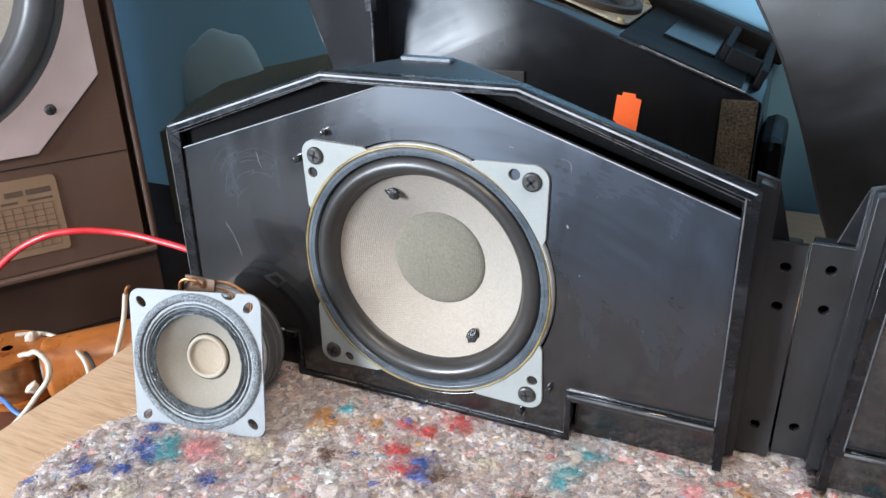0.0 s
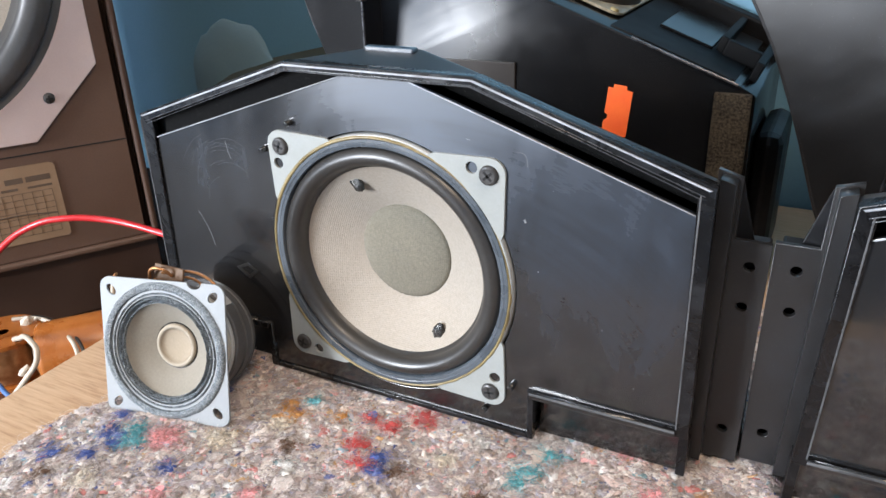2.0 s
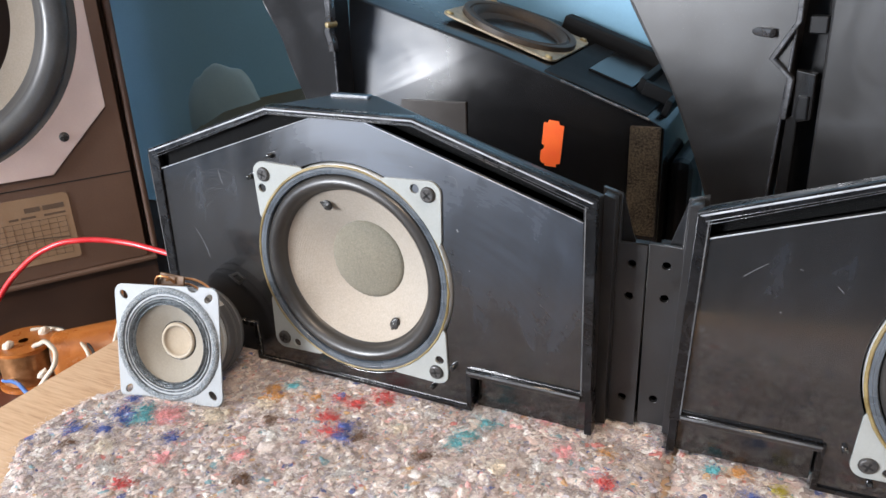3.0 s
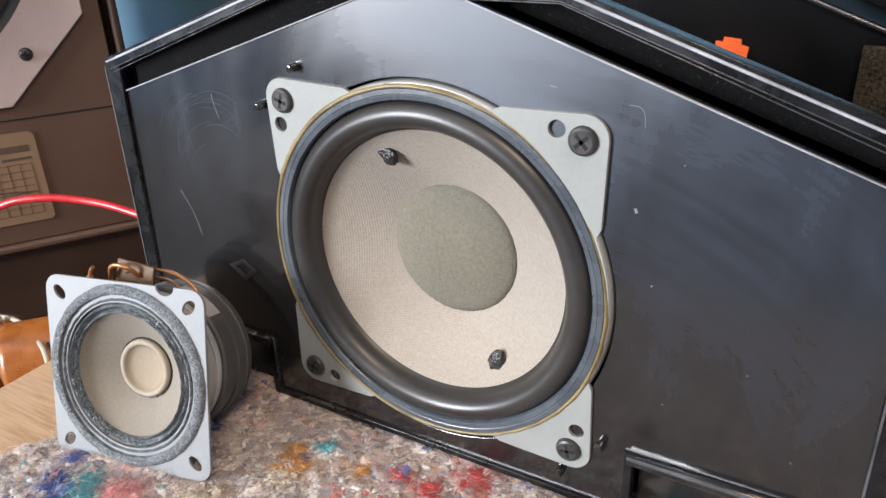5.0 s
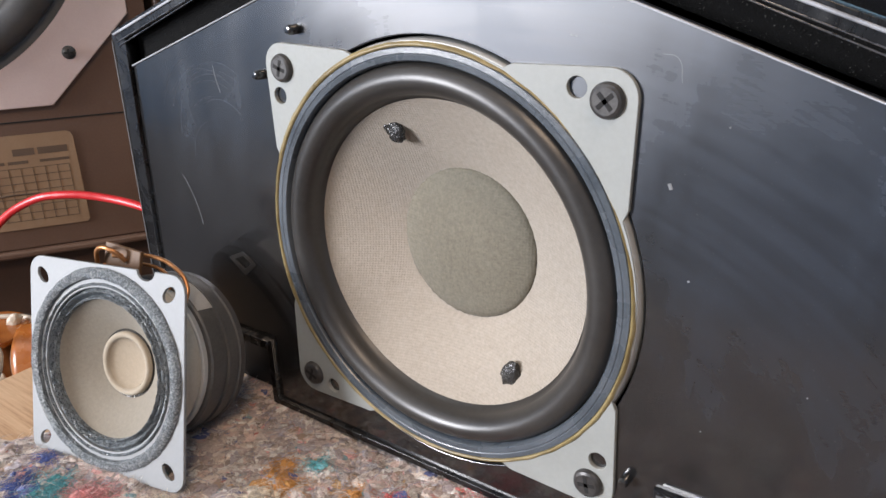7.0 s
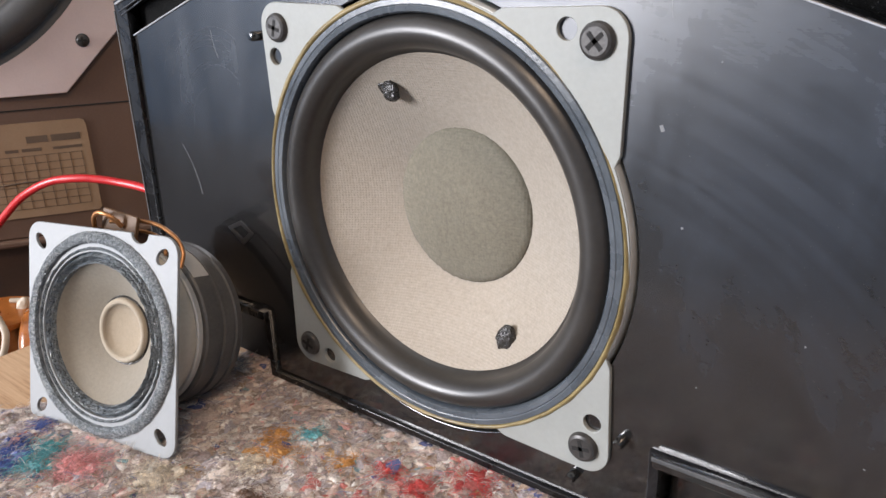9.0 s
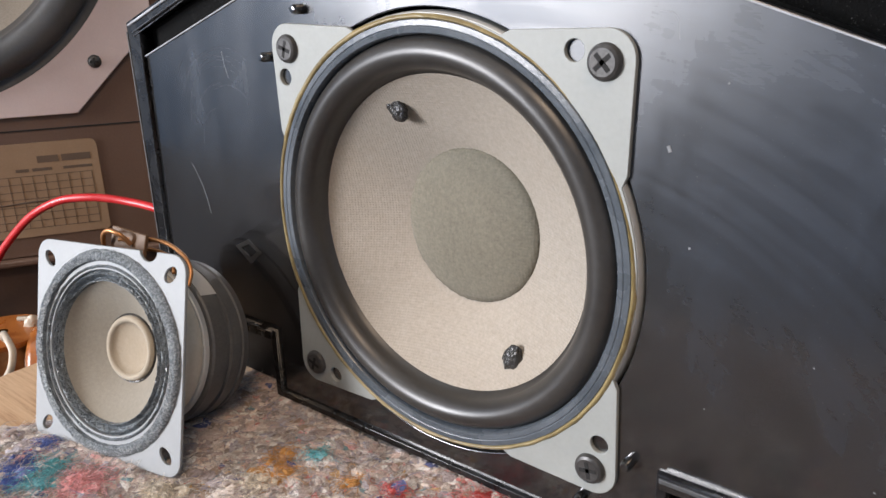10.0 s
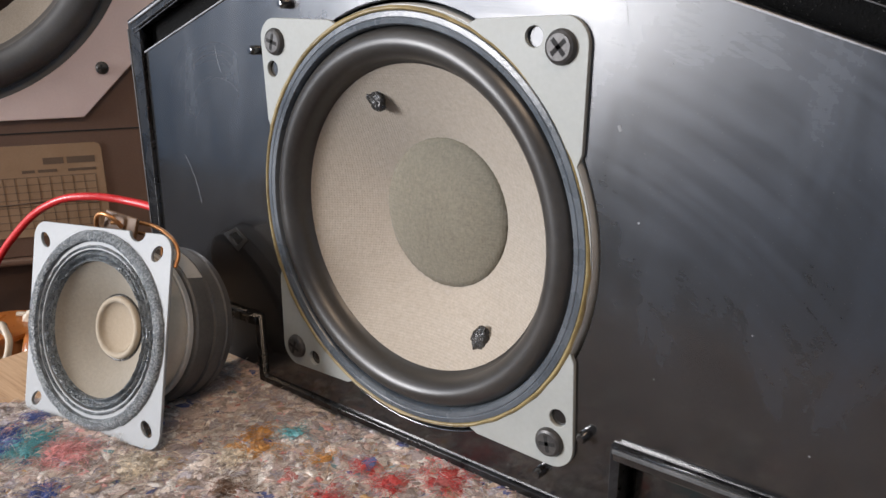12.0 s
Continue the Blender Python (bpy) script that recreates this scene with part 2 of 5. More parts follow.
def cone_paper(name, c1, c2, weave):
    """Pressed paper: speckled fibres and a fine cloth-like relief."""
    m, n, l, b = nodes_of(name)
    v = coords(n, l)
    fib, blot, tiny = noise_tex(n, l, v, 800, 5, 0.8), noise_tex(n, l, v, 30, 3), noise_tex(n, l, v, 2200, 2)
    s = n.new("ShaderNodeMath")
    s.operation = "MULTIPLY_ADD"
    l.new(fib, s.inputs[0])
    s.inputs[1].default_value = 0.6
    l.new(span(n, l, blot, 0.0, 0.07), s.inputs[2])
    l.new(ramp(n, l, s.outputs[0], [(0.22, c1), (0.46, c2)]), b.inputs["Base Color"])
    b.inputs["Roughness"].default_value, b.inputs["Specular IOR Level"].default_value = 0.85, 0.25
    h = n.new("ShaderNodeMath")
    h.operation = "MULTIPLY_ADD"
    l.new(fib, h.inputs[0])
    h.inputs[1].default_value, h.inputs[2].default_value = 0.7, 0.0
    for way in ("X", "Z") if weave else ():
        w = n.new("ShaderNodeTexWave")
        w.inputs["Scale"].default_value, w.inputs["Distortion"].default_value, w.inputs["Detail"].default_value = weave, 0.9, 1.5
        w.wave_type, w.bands_direction = "BANDS", way
        l.new(v, w.inputs["Vector"])
        add = n.new("ShaderNodeMath")
        add.operation = "MULTIPLY_ADD"
        l.new(w.outputs["Fac"], add.inputs[0])
        add.inputs[1].default_value = 0.17
        l.new(h.outputs[0], add.inputs[2])
        h = add
    bump(n, l, h.outputs[0], b, 0.5, 0.0005)
    return m


CONE = cone_paper("grey_beige_cone_paper", (0.262, 0.228, 0.188), (0.352, 0.310, 0.262), 350)
CAP = cone_paper("grey_felt_cap", (0.122, 0.110, 0.084), (0.196, 0.178, 0.140), 310)
SMALL_CONE = cone_paper("small_cone_paper", (0.205, 0.182, 0.148), (0.255, 0.228, 0.188), 0)
CREAM = cone_paper("cream_cap_paper", (0.315, 0.270, 0.210), (0.370, 0.320, 0.254), 0)


def speckled(name):
    """Grey flocked gasket with bright glinting specks."""
    m, n, l, b = nodes_of(name)
    v = coords(n, l)
    f, g = noise_tex(n, l, v, 1250, 5, 0.85), noise_tex(n, l, v, 60, 3)
    l.new(ramp(n, l, f, [(0.34, (0.075, 0.088, 0.098)), (0.50, (0.25, 0.285, 0.305)), (0.64, (0.60, 0.64, 0.67))]), b.inputs["Base Color"])
    l.new(span(n, l, g, 0.12, 0.35), b.inputs["Roughness"])
    bump(n, l, f, b, 1.0, 0.0018)
    return m


FLOCK = speckled("speckled_grey_gasket")


def oak():
    m, n, l, b = nodes_of("pale_oak_laminate")
    grain = noise_tex(n, l, coords(n, l, (8, 120, 60)), 4, 6, 0.7)
    tone = noise_tex(n, l, coords(n, l), 8, 3)
    s = n.new("ShaderNodeMath")
    s.operation = "MULTIPLY_ADD"
    l.new(grain, s.inputs[0])
    s.inputs[1].default_value = 0.8
    l.new(span(n, l, tone, -0.05, 0.15), s.inputs[2])
    l.new(ramp(n, l, s.outputs[0], [(0.22, (0.32, 0.175, 0.095)), (0.40, (0.54, 0.35, 0.215)), (0.66, (0.68, 0.475, 0.315))]), b.inputs["Base Color"])
    b.inputs["Roughness"].default_value = 0.45
    bump(n, l, grain, b, 0.2, 0.0003)
    return m


OAK = oak()
FELT_STOPS = [(0.0, (0.331, 0.276, 0.255)), (0.09, (0.49, 0.408, 0.378)), (0.22, (0.615, 0.53, 0.484)), (0.35, (0.399, 0.336, 0.333)), (0.44, (0.74, 0.64, 0.574)), (0.56, (0.536, 0.43, 0.4)), (0.65, (0.784, 0.744, 0.708)), (0.74, (0.456, 0.419, 0.451)),
              (0.82, (0.672, 0.507, 0.451)), (0.89, (0.445, 0.331, 0.26)), (0.925, (0.122, 0.144, 0.293)), (0.94, (0.566, 0.21, 0.186)), (0.955, (0.229, 0.367, 0.399)), (0.97, (0.783, 0.432, 0.412)), (0.985, (0.648, 0.407, 0.213))]


def felt_base():
    m, n, l, b = nodes_of("recycled_felt")
    v = coords(n, l)
    warp = n.new("ShaderNodeTexNoise")
    warp.inputs["Scale"].default_value = 160
    l.new(v, warp.inputs["Vector"])
    mixv = n.new("ShaderNodeMix")
    mixv.data_type, mixv.factor_mode = "VECTOR", "UNIFORM"
    mixv.inputs["Factor"].default_value = 0.012
    l.new(v, mixv.inputs[4])
    l.new(warp.outputs["Color"], mixv.inputs[5])
    vor = n.new("ShaderNodeTexVoronoi")
    vor.inputs["Scale"].default_value = 240
    l.new(mixv.outputs[1], vor.inputs["Vector"])
    sep = n.new("ShaderNodeSeparateColor")
    l.new(vor.outputs["Color"], sep.inputs["Color"])
    l.new(ramp(n, l, sep.outputs[0], FELT_STOPS, "CONSTANT"), b.inputs["Base Color"])
    b.inputs["Roughness"].default_value, b.inputs["Specular IOR Level"].default_value = 0.95, 0.15
    bump(n, l, noise_tex(n, l, v, 700, 5, 0.7), b, 0.9, 0.0015)
    return m


def felt_tuft(name, stops):
    m, n, l, b = nodes_of(name)
    g = n.new("ShaderNodeNewGeometry")
    fuzz = noise_tex(n, l, coords(n, l), 1100, 4, 0.7)
    col = ramp(n, l, g.outputs["Random Per Island"], stops, "CONSTANT")
    mul = n.new("ShaderNodeMix")
    mul.data_type, mul.blend_type = "RGBA", "MULTIPLY"
    mul.inputs["Factor"].default_value = 0.75
    l.new(col, mul.inputs["A"])
    l.new(ramp(n, l, fuzz, [(0.25, (0.62, 0.61, 0.61)), (0.7, (1.28, 1.28, 1.28))]), mul.inputs["B"])
    l.new(mul.outputs["Result"], b.inputs["Base Color"])
    b.inputs["Roughness"].default_value, b.inputs["Specular IOR Level"].default_value = 0.95, 0.15
    bump(n, l, fuzz, b, 0.9, 0.0010)
    return m


FELT, TUFT = felt_base(), felt_tuft("felt_shreds", FELT_STOPS)


# ---- mesh helpers ----
def mesh_of(bm, smooth=None):
    me = bpy.data.meshes.new("mesh")
    bm.normal_update()
    bm.to_mesh(me)
    bm.free()
    if smooth is not None:
        me.shade_smooth()
        me.set_sharp_from_angle(angle=radians(smooth))
    return me


def thing(name, m=None, label="", category="", group="", kind=""):
    ob = new(name)
    ob.empty_display_size = 0.01
    if m is not None:
        ob.matrix_basis = m
    return tagged(ob, label, category, group, kind)


def part(name, data, material, parent=None, label="", m=None):
    """One mesh object under a thing or part; data is a mesh or a bmesh."""
    me = mesh_of(data) if isinstance(data, bmesh.types.BMesh) else data
    if not me.materials:
        me.materials.append(material)
    ob = new(name, me)
    ob.parent = parent
    if m is not None:
        ob.matrix_basis = m
    if label:
        ob["label"] = label
    return ob


def box(x0, x1, y0, y1, z0, z1, bevel=0.0, seg=2):
    bm = bmesh.new()
    bmesh.ops.create_cube(bm, size=1.0)
    for v in bm.verts:
        v.co = Vector((x0 + (v.co.x + 0.5) * (x1 - x0), y0 + (v.co.y + 0.5) * (y1 - y0), z0 + (v.co.z + 0.5) * (z1 - z0)))
    if bevel:
        bmesh.ops.bevel(bm, geom=bm.edges[:], offset=bevel, segments=seg, affect="EDGES", profile=0.5)
    return bm


def lathe(profile, seg=96):
    """A profile of (radius, y) turned round the y axis."""
    bm = bmesh.new()
    rings = []
    for r, y in profile:
        if r < 1e-6:
            rings.append([bm.verts.new((0, y, 0))])
        else:
            rings.append([bm.verts.new((r * math.cos(2 * math.pi * i / seg), y, r * math.sin(2 * math.pi * i / seg))) for i in range(seg)])
    for a, b in zip(rings, rings[1:]):
        for i in range(seg):
            j = (i + 1) % seg
            quad = [a[i % len(a)], a[j % len(a)], b[j % len(b)], b[i % len(b)]]
            quad = list(dict.fromkeys(quad))
            if len(quad) > 2:
                bm.faces.new(quad)
    bmesh.ops.recalc_face_normals(bm, faces=bm.faces[:])
    return bm


def from_curve(cu, m=None):
    ob = bpy.data.objects.new("tmp", cu)
    scene.collection.objects.link(ob)
    dg = bpy.context.evaluated_depsgraph_get()
    me = bpy.data.meshes.new_from_object(ob.evaluated_get(dg))
    bpy.data.objects.remove(ob)
    bpy.data.curves.remove(cu)
    if m is not None:
        me.transform(m)
    return me


TO_FRONT = pose(0, 0, 0, 90)  # drawing plane to an upright plate that faces -y


def plate(loops, y0, y1, bevel=0.0003):
    """An upright plate between y0 and y1 with the outline loops[0] in (x, z); the other loops are holes."""
    cu = bpy.data.curves.new("c", "CURVE")
    cu.dimensions, cu.fill_mode = "2D", "BOTH"
    cu.extrude, cu.bevel_depth, cu.bevel_resolution, cu.offset = (y1 - y0) / 2 - bevel, bevel, 1, -bevel
    for loop in loops:
        sp = cu.splines.new("POLY")
        sp.points.add(len(loop) - 1)
        for p, (x, z) in zip(sp.points, loop):
            p.co = (x, z, 0, 1)
        sp.use_cyclic_u = True
    return from_curve(cu, Matrix.Translation((0, (y0 + y1) / 2, 0)) @ TO_FRONT)


def tube(points, radius, cyclic=False):
    cu = bpy.data.curves.new("c", "CURVE")
    cu.dimensions, cu.bevel_depth, cu.bevel_resolution, cu.resolution_u, cu.use_fill_caps = "3D", radius, 3, 8, True
    sp = cu.splines.new("BEZIER")
    sp.bezier_points.add(len(points) - 1)
    for p, co in zip(sp.bezier_points, points):
        p.co, p.handle_left_type, p.handle_right_type = co, "AUTO", "AUTO"
    sp.use_cyclic_u = cyclic
    me = from_curve(cu)
    me.shade_smooth()
    return me


def circle(x, z, r, k=40):
    return [(x + r * math.cos(2 * math.pi * i / k), z + r * math.sin(2 * math.pi * i / k)) for i in range(k)]


def rounded(half, rad, k=6, cx=0.0, cz=0.0):
    out = []
    for q, (sx, sz) in enumerate([(1, 1), (-1, 1), (-1, -1), (1, -1)]):
        for i in range(k + 1):
            a = math.pi / 2 * (q + i / k)
            out.append((cx + sx * (half - rad) + rad * math.cos(a), cz + sz * (half - rad) + rad * math.sin(a)))
    return out


def prism(loop, y0, y1, bevel=0.0):
    bm = bmesh.new()
    f = bm.faces.new([bm.verts.new((x, y0, z)) for x, z in loop])
    r = bmesh.ops.extrude_face_region(bm, geom=[f])
    for v in r["geom"]:
        if isinstance(v, bmesh.types.BMVert):
            v.co.y = y1
    bmesh.ops.recalc_face_normals(bm, faces=bm.faces[:])
    if bevel:
        bmesh.ops.bevel(bm, geom=bm.edges[:], offset=bevel, segments=2, affect="EDGES", profile=0.5)
    return bm


def loft(front, back, open_front=False):
    """A closed shell between two loops of (x, y, z) of the same length."""
    bm = bmesh.new()
    a, b = [bm.verts.new(p) for p in front], [bm.verts.new(p) for p in back]
    for i in range(len(a)):
        j = (i + 1) % len(a)
        bm.faces.new((a[i], a[j], b[j], b[i]))
    if not open_front:
        bm.faces.new(a)
    bm.faces.new(list(reversed(b)))
    bmesh.ops.recalc_face_normals(bm, faces=bm.faces[:])
    bmesh.ops.bevel(bm, geom=bm.edges[:], offset=0.0008, segments=2, affect="EDGES", profile=0.5)
    return bm


# ---- room and bench ----
WALL_Y, DESK_Z = 0.40, -0.008


def room():
    part("wall_north", box(-2.3, 1.8, WALL_Y, WALL_Y + 0.1, -0.75, 1.65), PLASTER)
    # east, west, south walls and floor are unseen, toned for the panels' reflections
    part("wall_east", box(1.7, 1.8, -2.6, WALL_Y - 0.003, -0.75, 1.65), PALE)
    part("wall_west", box(-2.3, -2.2, -2.6, WALL_Y - 0.003, -0.75, 1.65), NAVY_UNSEEN)
    hole = [(-2.13, 0.08), (-1.34, 0.08), (-1.34, 1.24), (-2.13, 1.24)]
    part("wall_south", plate([[(-2.3, -0.75), (1.8, -0.75), (1.8, 1.65), (-2.3, 1.65)], hole], -2.7, -2.603, 0.0), PALE)
    part("floor", box(-2.3, 1.8, -2.7, 0.5, -0.80, -0.753), UNSEEN_FLOOR)
    part("ceiling", box(-2.3, 1.8, -2.7, 0.5, 1.653, 1.72), OFFWHITE)
    for ob in scene.objects:
        if ob.name.startswith(("wall_", "floor", "ceiling")) and ob.type == "MESH":
            tagged(ob, {"w": "matt blue painted wall", "f": "unseen dark blue-grey floor", "c": "off-white painted ceiling"}[ob.name[0]], ob.name.split("_")[0], kind="structure")
    win = thing("window_1", None, "window in the wall behind the bench", "window", kind="structure")
    part("window_frame", plate([[(-2.13, 0.08), (-1.34, 0.08), (-1.34, 1.24), (-2.13, 1.24)], [(-2.09, 0.13), (-1.38, 0.13), (-1.38, 1.19), (-2.09, 1.19)]], -2.69, -2.63, 0.002), OFFWHITE, win)


room()
# unseen fixture, added to go with the fill light
lamp = thing("ceiling_lamp", pose(0.75, -0.8, 1.653), "unseen square white ceiling lamp, added for warm fill", "lamp")
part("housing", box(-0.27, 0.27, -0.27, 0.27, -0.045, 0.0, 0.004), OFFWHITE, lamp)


def bench():
    d = thing("workbench", None, "workbench with a pale oak laminate top", "workbench")
    part("tabletop", box(-0.216, 1.2, -0.178, WALL_Y - 0.004, DESK_Z - 0.026, DESK_Z, 0.0012), OAK, d)
    for x in (-0.15, 1.1):
        for y in (-0.15, 0.33):
            part("leg", box(x - 0.02, x + 0.02, y - 0.02, y + 0.02, -0.753, DESK_Z - 0.027, 0.002), BROWN_DARK, d)
    s = thing("side_table", None, "low dark brown side table beside the workbench", "table")
    part("tabletop", box(-1.0, -0.222, -0.5, WALL_Y - 0.004, -0.098, -0.076, 0.001), BROWN_DARK, s)
    for x in (-0.95, -0.27):
        for y in (-0.45, 0.33):
            part("leg", box(x - 0.02, x + 0.02, y - 0.02, y + 0.02, -0.753, -0.099, 0.002), BROWN_DARK, s)


bench()


HAIR = surface("hairline_scratch", (0.035, 0.042, 0.055), (0.075, 0.085, 0.10), (0.4, 0.6))


# ---- speaker drivers ----
def screw_head(parent, x, y, z, r, turn, material=SCREW):
    s = part("screw", mesh_of(lathe([(0, -0.0014), (r * 0.74, -0.0014), (r * 0.90, -0.0010), (r * 0.99, -0.0002), (r, 0.0004), (r, 0.0012), (0, 0.0012)], 28), 28), material, parent, "", pose(x, y, z, 0, turn, 0))
    bm = box(-r * 0.58, r * 0.58, -0.00148, -0.0009, -r * 0.13, r * 0.13)
    other = bmesh.ops.duplicate(bm, geom=bm.verts[:] + bm.edges[:] + bm.faces[:])
    bmesh.ops.rotate(bm, verts=[v for v in other["geom"] if isinstance(v, bmesh.types.BMVert)], cent=(0, 0, 0), matrix=Matrix.Rotation(math.pi / 2, 3, "Y"))
    part("cross_slot", bm, DARK, s)
    return s


def blob(seed, r):
    bm = bmesh.new()
    bmesh.ops.create_icosphere(bm, subdivisions=3, radius=r)
    for v in bm.verts:
        v.co *= 1 + 0.35 * noise.noise(v.co * (1.4 / r) + Vector((seed, 0, 0))) + 0.22 * noise.noise(v.co * (5.5 / r) + Vector((0, seed, 0)))
        v.co = Vector((0.82 * v.co.x, 0.50 * v.co.y, 1.18 * v.co.z))
    return mesh_of(bm, 60)


def woofer(m, label):
    """Square-framed driver with its face at y = 0 and its centre at the origin."""
    w = thing("woofer_driver", m, label, "speaker driver", "woofer drivers")
    half, rad = 0.0655, 0.0075
    spare = ((-0.0600, 0.0482), (-0.0478, -0.0600), (0.0600, -0.0488), (0.0490, 0.0600))
    loop = []
    for q in range(4):
        side = [(0.0688 * math.cos(radians(a)), 0.0688 * math.sin(radians(a))) for a in range(-23, 24, 2)] + [(half - 0.0008, 0.0300)]
        side += [(half - rad + rad * math.cos(a), half - rad + rad * math.sin(a)) for a in [math.pi / 16 * i for i in range(9)]] + [(0.0300, half - 0.0008)]
        ca, sa = round(math.cos(q * math.pi / 2)), round(math.sin(q * math.pi / 2))
        loop += [(x * ca - z * sa, x * sa + z * ca) for x, z in side]
    part("mounting_plate", plate([loop, circle(0, 0, 0.0674, 96)] + [circle(*hole, 0.0028, 24) for hole in spare], -0.0014, 0.0002, 0.0002), ZINC, w, "pale steel plate with four ears")
    part("basket", mesh_of(lathe([(0.0694, 0.0034), (0.0694, 0.006), (0.064, 0.008), (0.060, 0.020), (0.032, 0.027), (0.032, 0.030), (0, 0.030)], 96), 30), ZINC, w)
    part("outer_rim", mesh_of(lathe([(0.0682, 0.0000), (0.0687, -0.0011), (0.0690, -0.0010), (0.0693, -0.0003), (0.0695, 0.0010), (0.0696, 0.0038)], 120), 35), RIM, w, "bare steel rim")
    glue = lathe([(0.0671, -0.0008), (0.0674, -0.0019), (0.0678, -0.0022), (0.0683, -0.0020), (0.0688, -0.0012)], 180)
    for v in glue.verts:
        a, r = math.degrees(math.atan2(v.co.z, v.co.x)), math.hypot(v.co.x, v.co.z)
        thin = max(0.0, 1 - abs(a - 38) / 42)  # hardly any glue on one side
        wide = 1 + ((r - 0.0672) * (0.45 * max(0.0, 1 - abs(abs(a) - 150) / 60) - 0.55 * thin) + 0.00022 * noise.noise(v.co * 260)) / r
        v.co = Vector((v.co.x * wide, v.co.y + 0.0003 * noise.noise(v.co * 190) + 0.0009 * thin, v.co.z * wide))
    part("glue_ring", mesh_of(glue, 60), AMBER, w, "yellowed amber glue line")
    part("gasket", mesh_of(lathe([(0.0628, 0.0035), (0.0631, -0.0010), (0.0636, -0.0017), (0.0650, -0.0019), (0.0653, -0.0017), (0.0656, -0.0019), (0.0671, -0.0018), (0.0676, -0.0012), (0.0678, 0.0)], 120), 35), GASKET, w, "blue-grey gasket ring")
    roll = []
    for i in range(17):
        a = math.pi * i / 16
        roll.append((0.0580 - 0.0050 * math.cos(a), 0.0030 - 0.0060 * math.sin(a)))
    part("surround", mesh_of(lathe([(0.0498, 0.0086), (0.0508, 0.0062), (0.0521, 0.0048)] + roll + [(0.0634, 0.0030)], 120), 70), RUBBER, w, "dark rubber roll surround")
    part("cone", mesh_of(lathe([(0.0515, 0.0052)] + [(0.0515 - 0.0262 * k / 10, 0.0052 + 0.0160 * (k / 10) ** 0.9) for k in range(1, 11)], 96), 60), CONE, w)
    cap = bmesh.new()
    rag = random.Random(5)
    rings = []
    for r, y in ((0.0264, 0.0209), (0.0259, 0.0200), (0.0240, 0.0192), (0.0180, 0.0176), (0.0090, 0.0166), (0.0, 0.0163)):
        k = 1 if r == 0 else 180
        j = 0.00022 if r > 0.0255 else 0.0
        rings.append([cap.verts.new(((r + rag.uniform(-j, j)) * math.cos(2 * math.pi * i / k), y, (r + rag.uniform(-j, j)) * math.sin(2 * math.pi * i / k))) for i in range(k)])
    for a, b in zip(rings, rings[1:]):
        for i in range(180):
            quad = list(dict.fromkeys([a[i], a[(i + 1) % 180], b[(i + 1) % len(b)], b[i % len(b)]]))
            cap.faces.new(quad)
    bmesh.ops.recalc_face_normals(cap, faces=cap.faces[:])
    part("dust_cap", mesh_of(cap, 60), CAP, w, "darker grey felt dust cap")
    for k, (x, z) in enumerate(((-0.0205, 0.0385), (0.0232, -0.0370))):
        part("solder_blob", blob(3.1 * k + 1, 0.0039), GLUE, w, "black glue over a lead-out wire", pose(x, 0.0098, z, 0, (-62, 24)[k], 0))
    for k, (x, z) in enumerate(((-1, 1), (1, 1), (1, -1), (-1, -1))):
        screw_head(w, 0.0575 * x, -0.0018, 0.0575 * z, 0.0047, 17 + 31 * k)
    return w


BASKET = surface("greyish_beige_steel", (0.36, 0.335, 0.285), (0.48, 0.45, 0.39), (0.35, 0.5), 0.15, 30, 600, 0.1)
TAN = cone_paper("tan_cap_paper", (0.270, 0.220, 0.162), (0.325, 0.268, 0.202), 0)


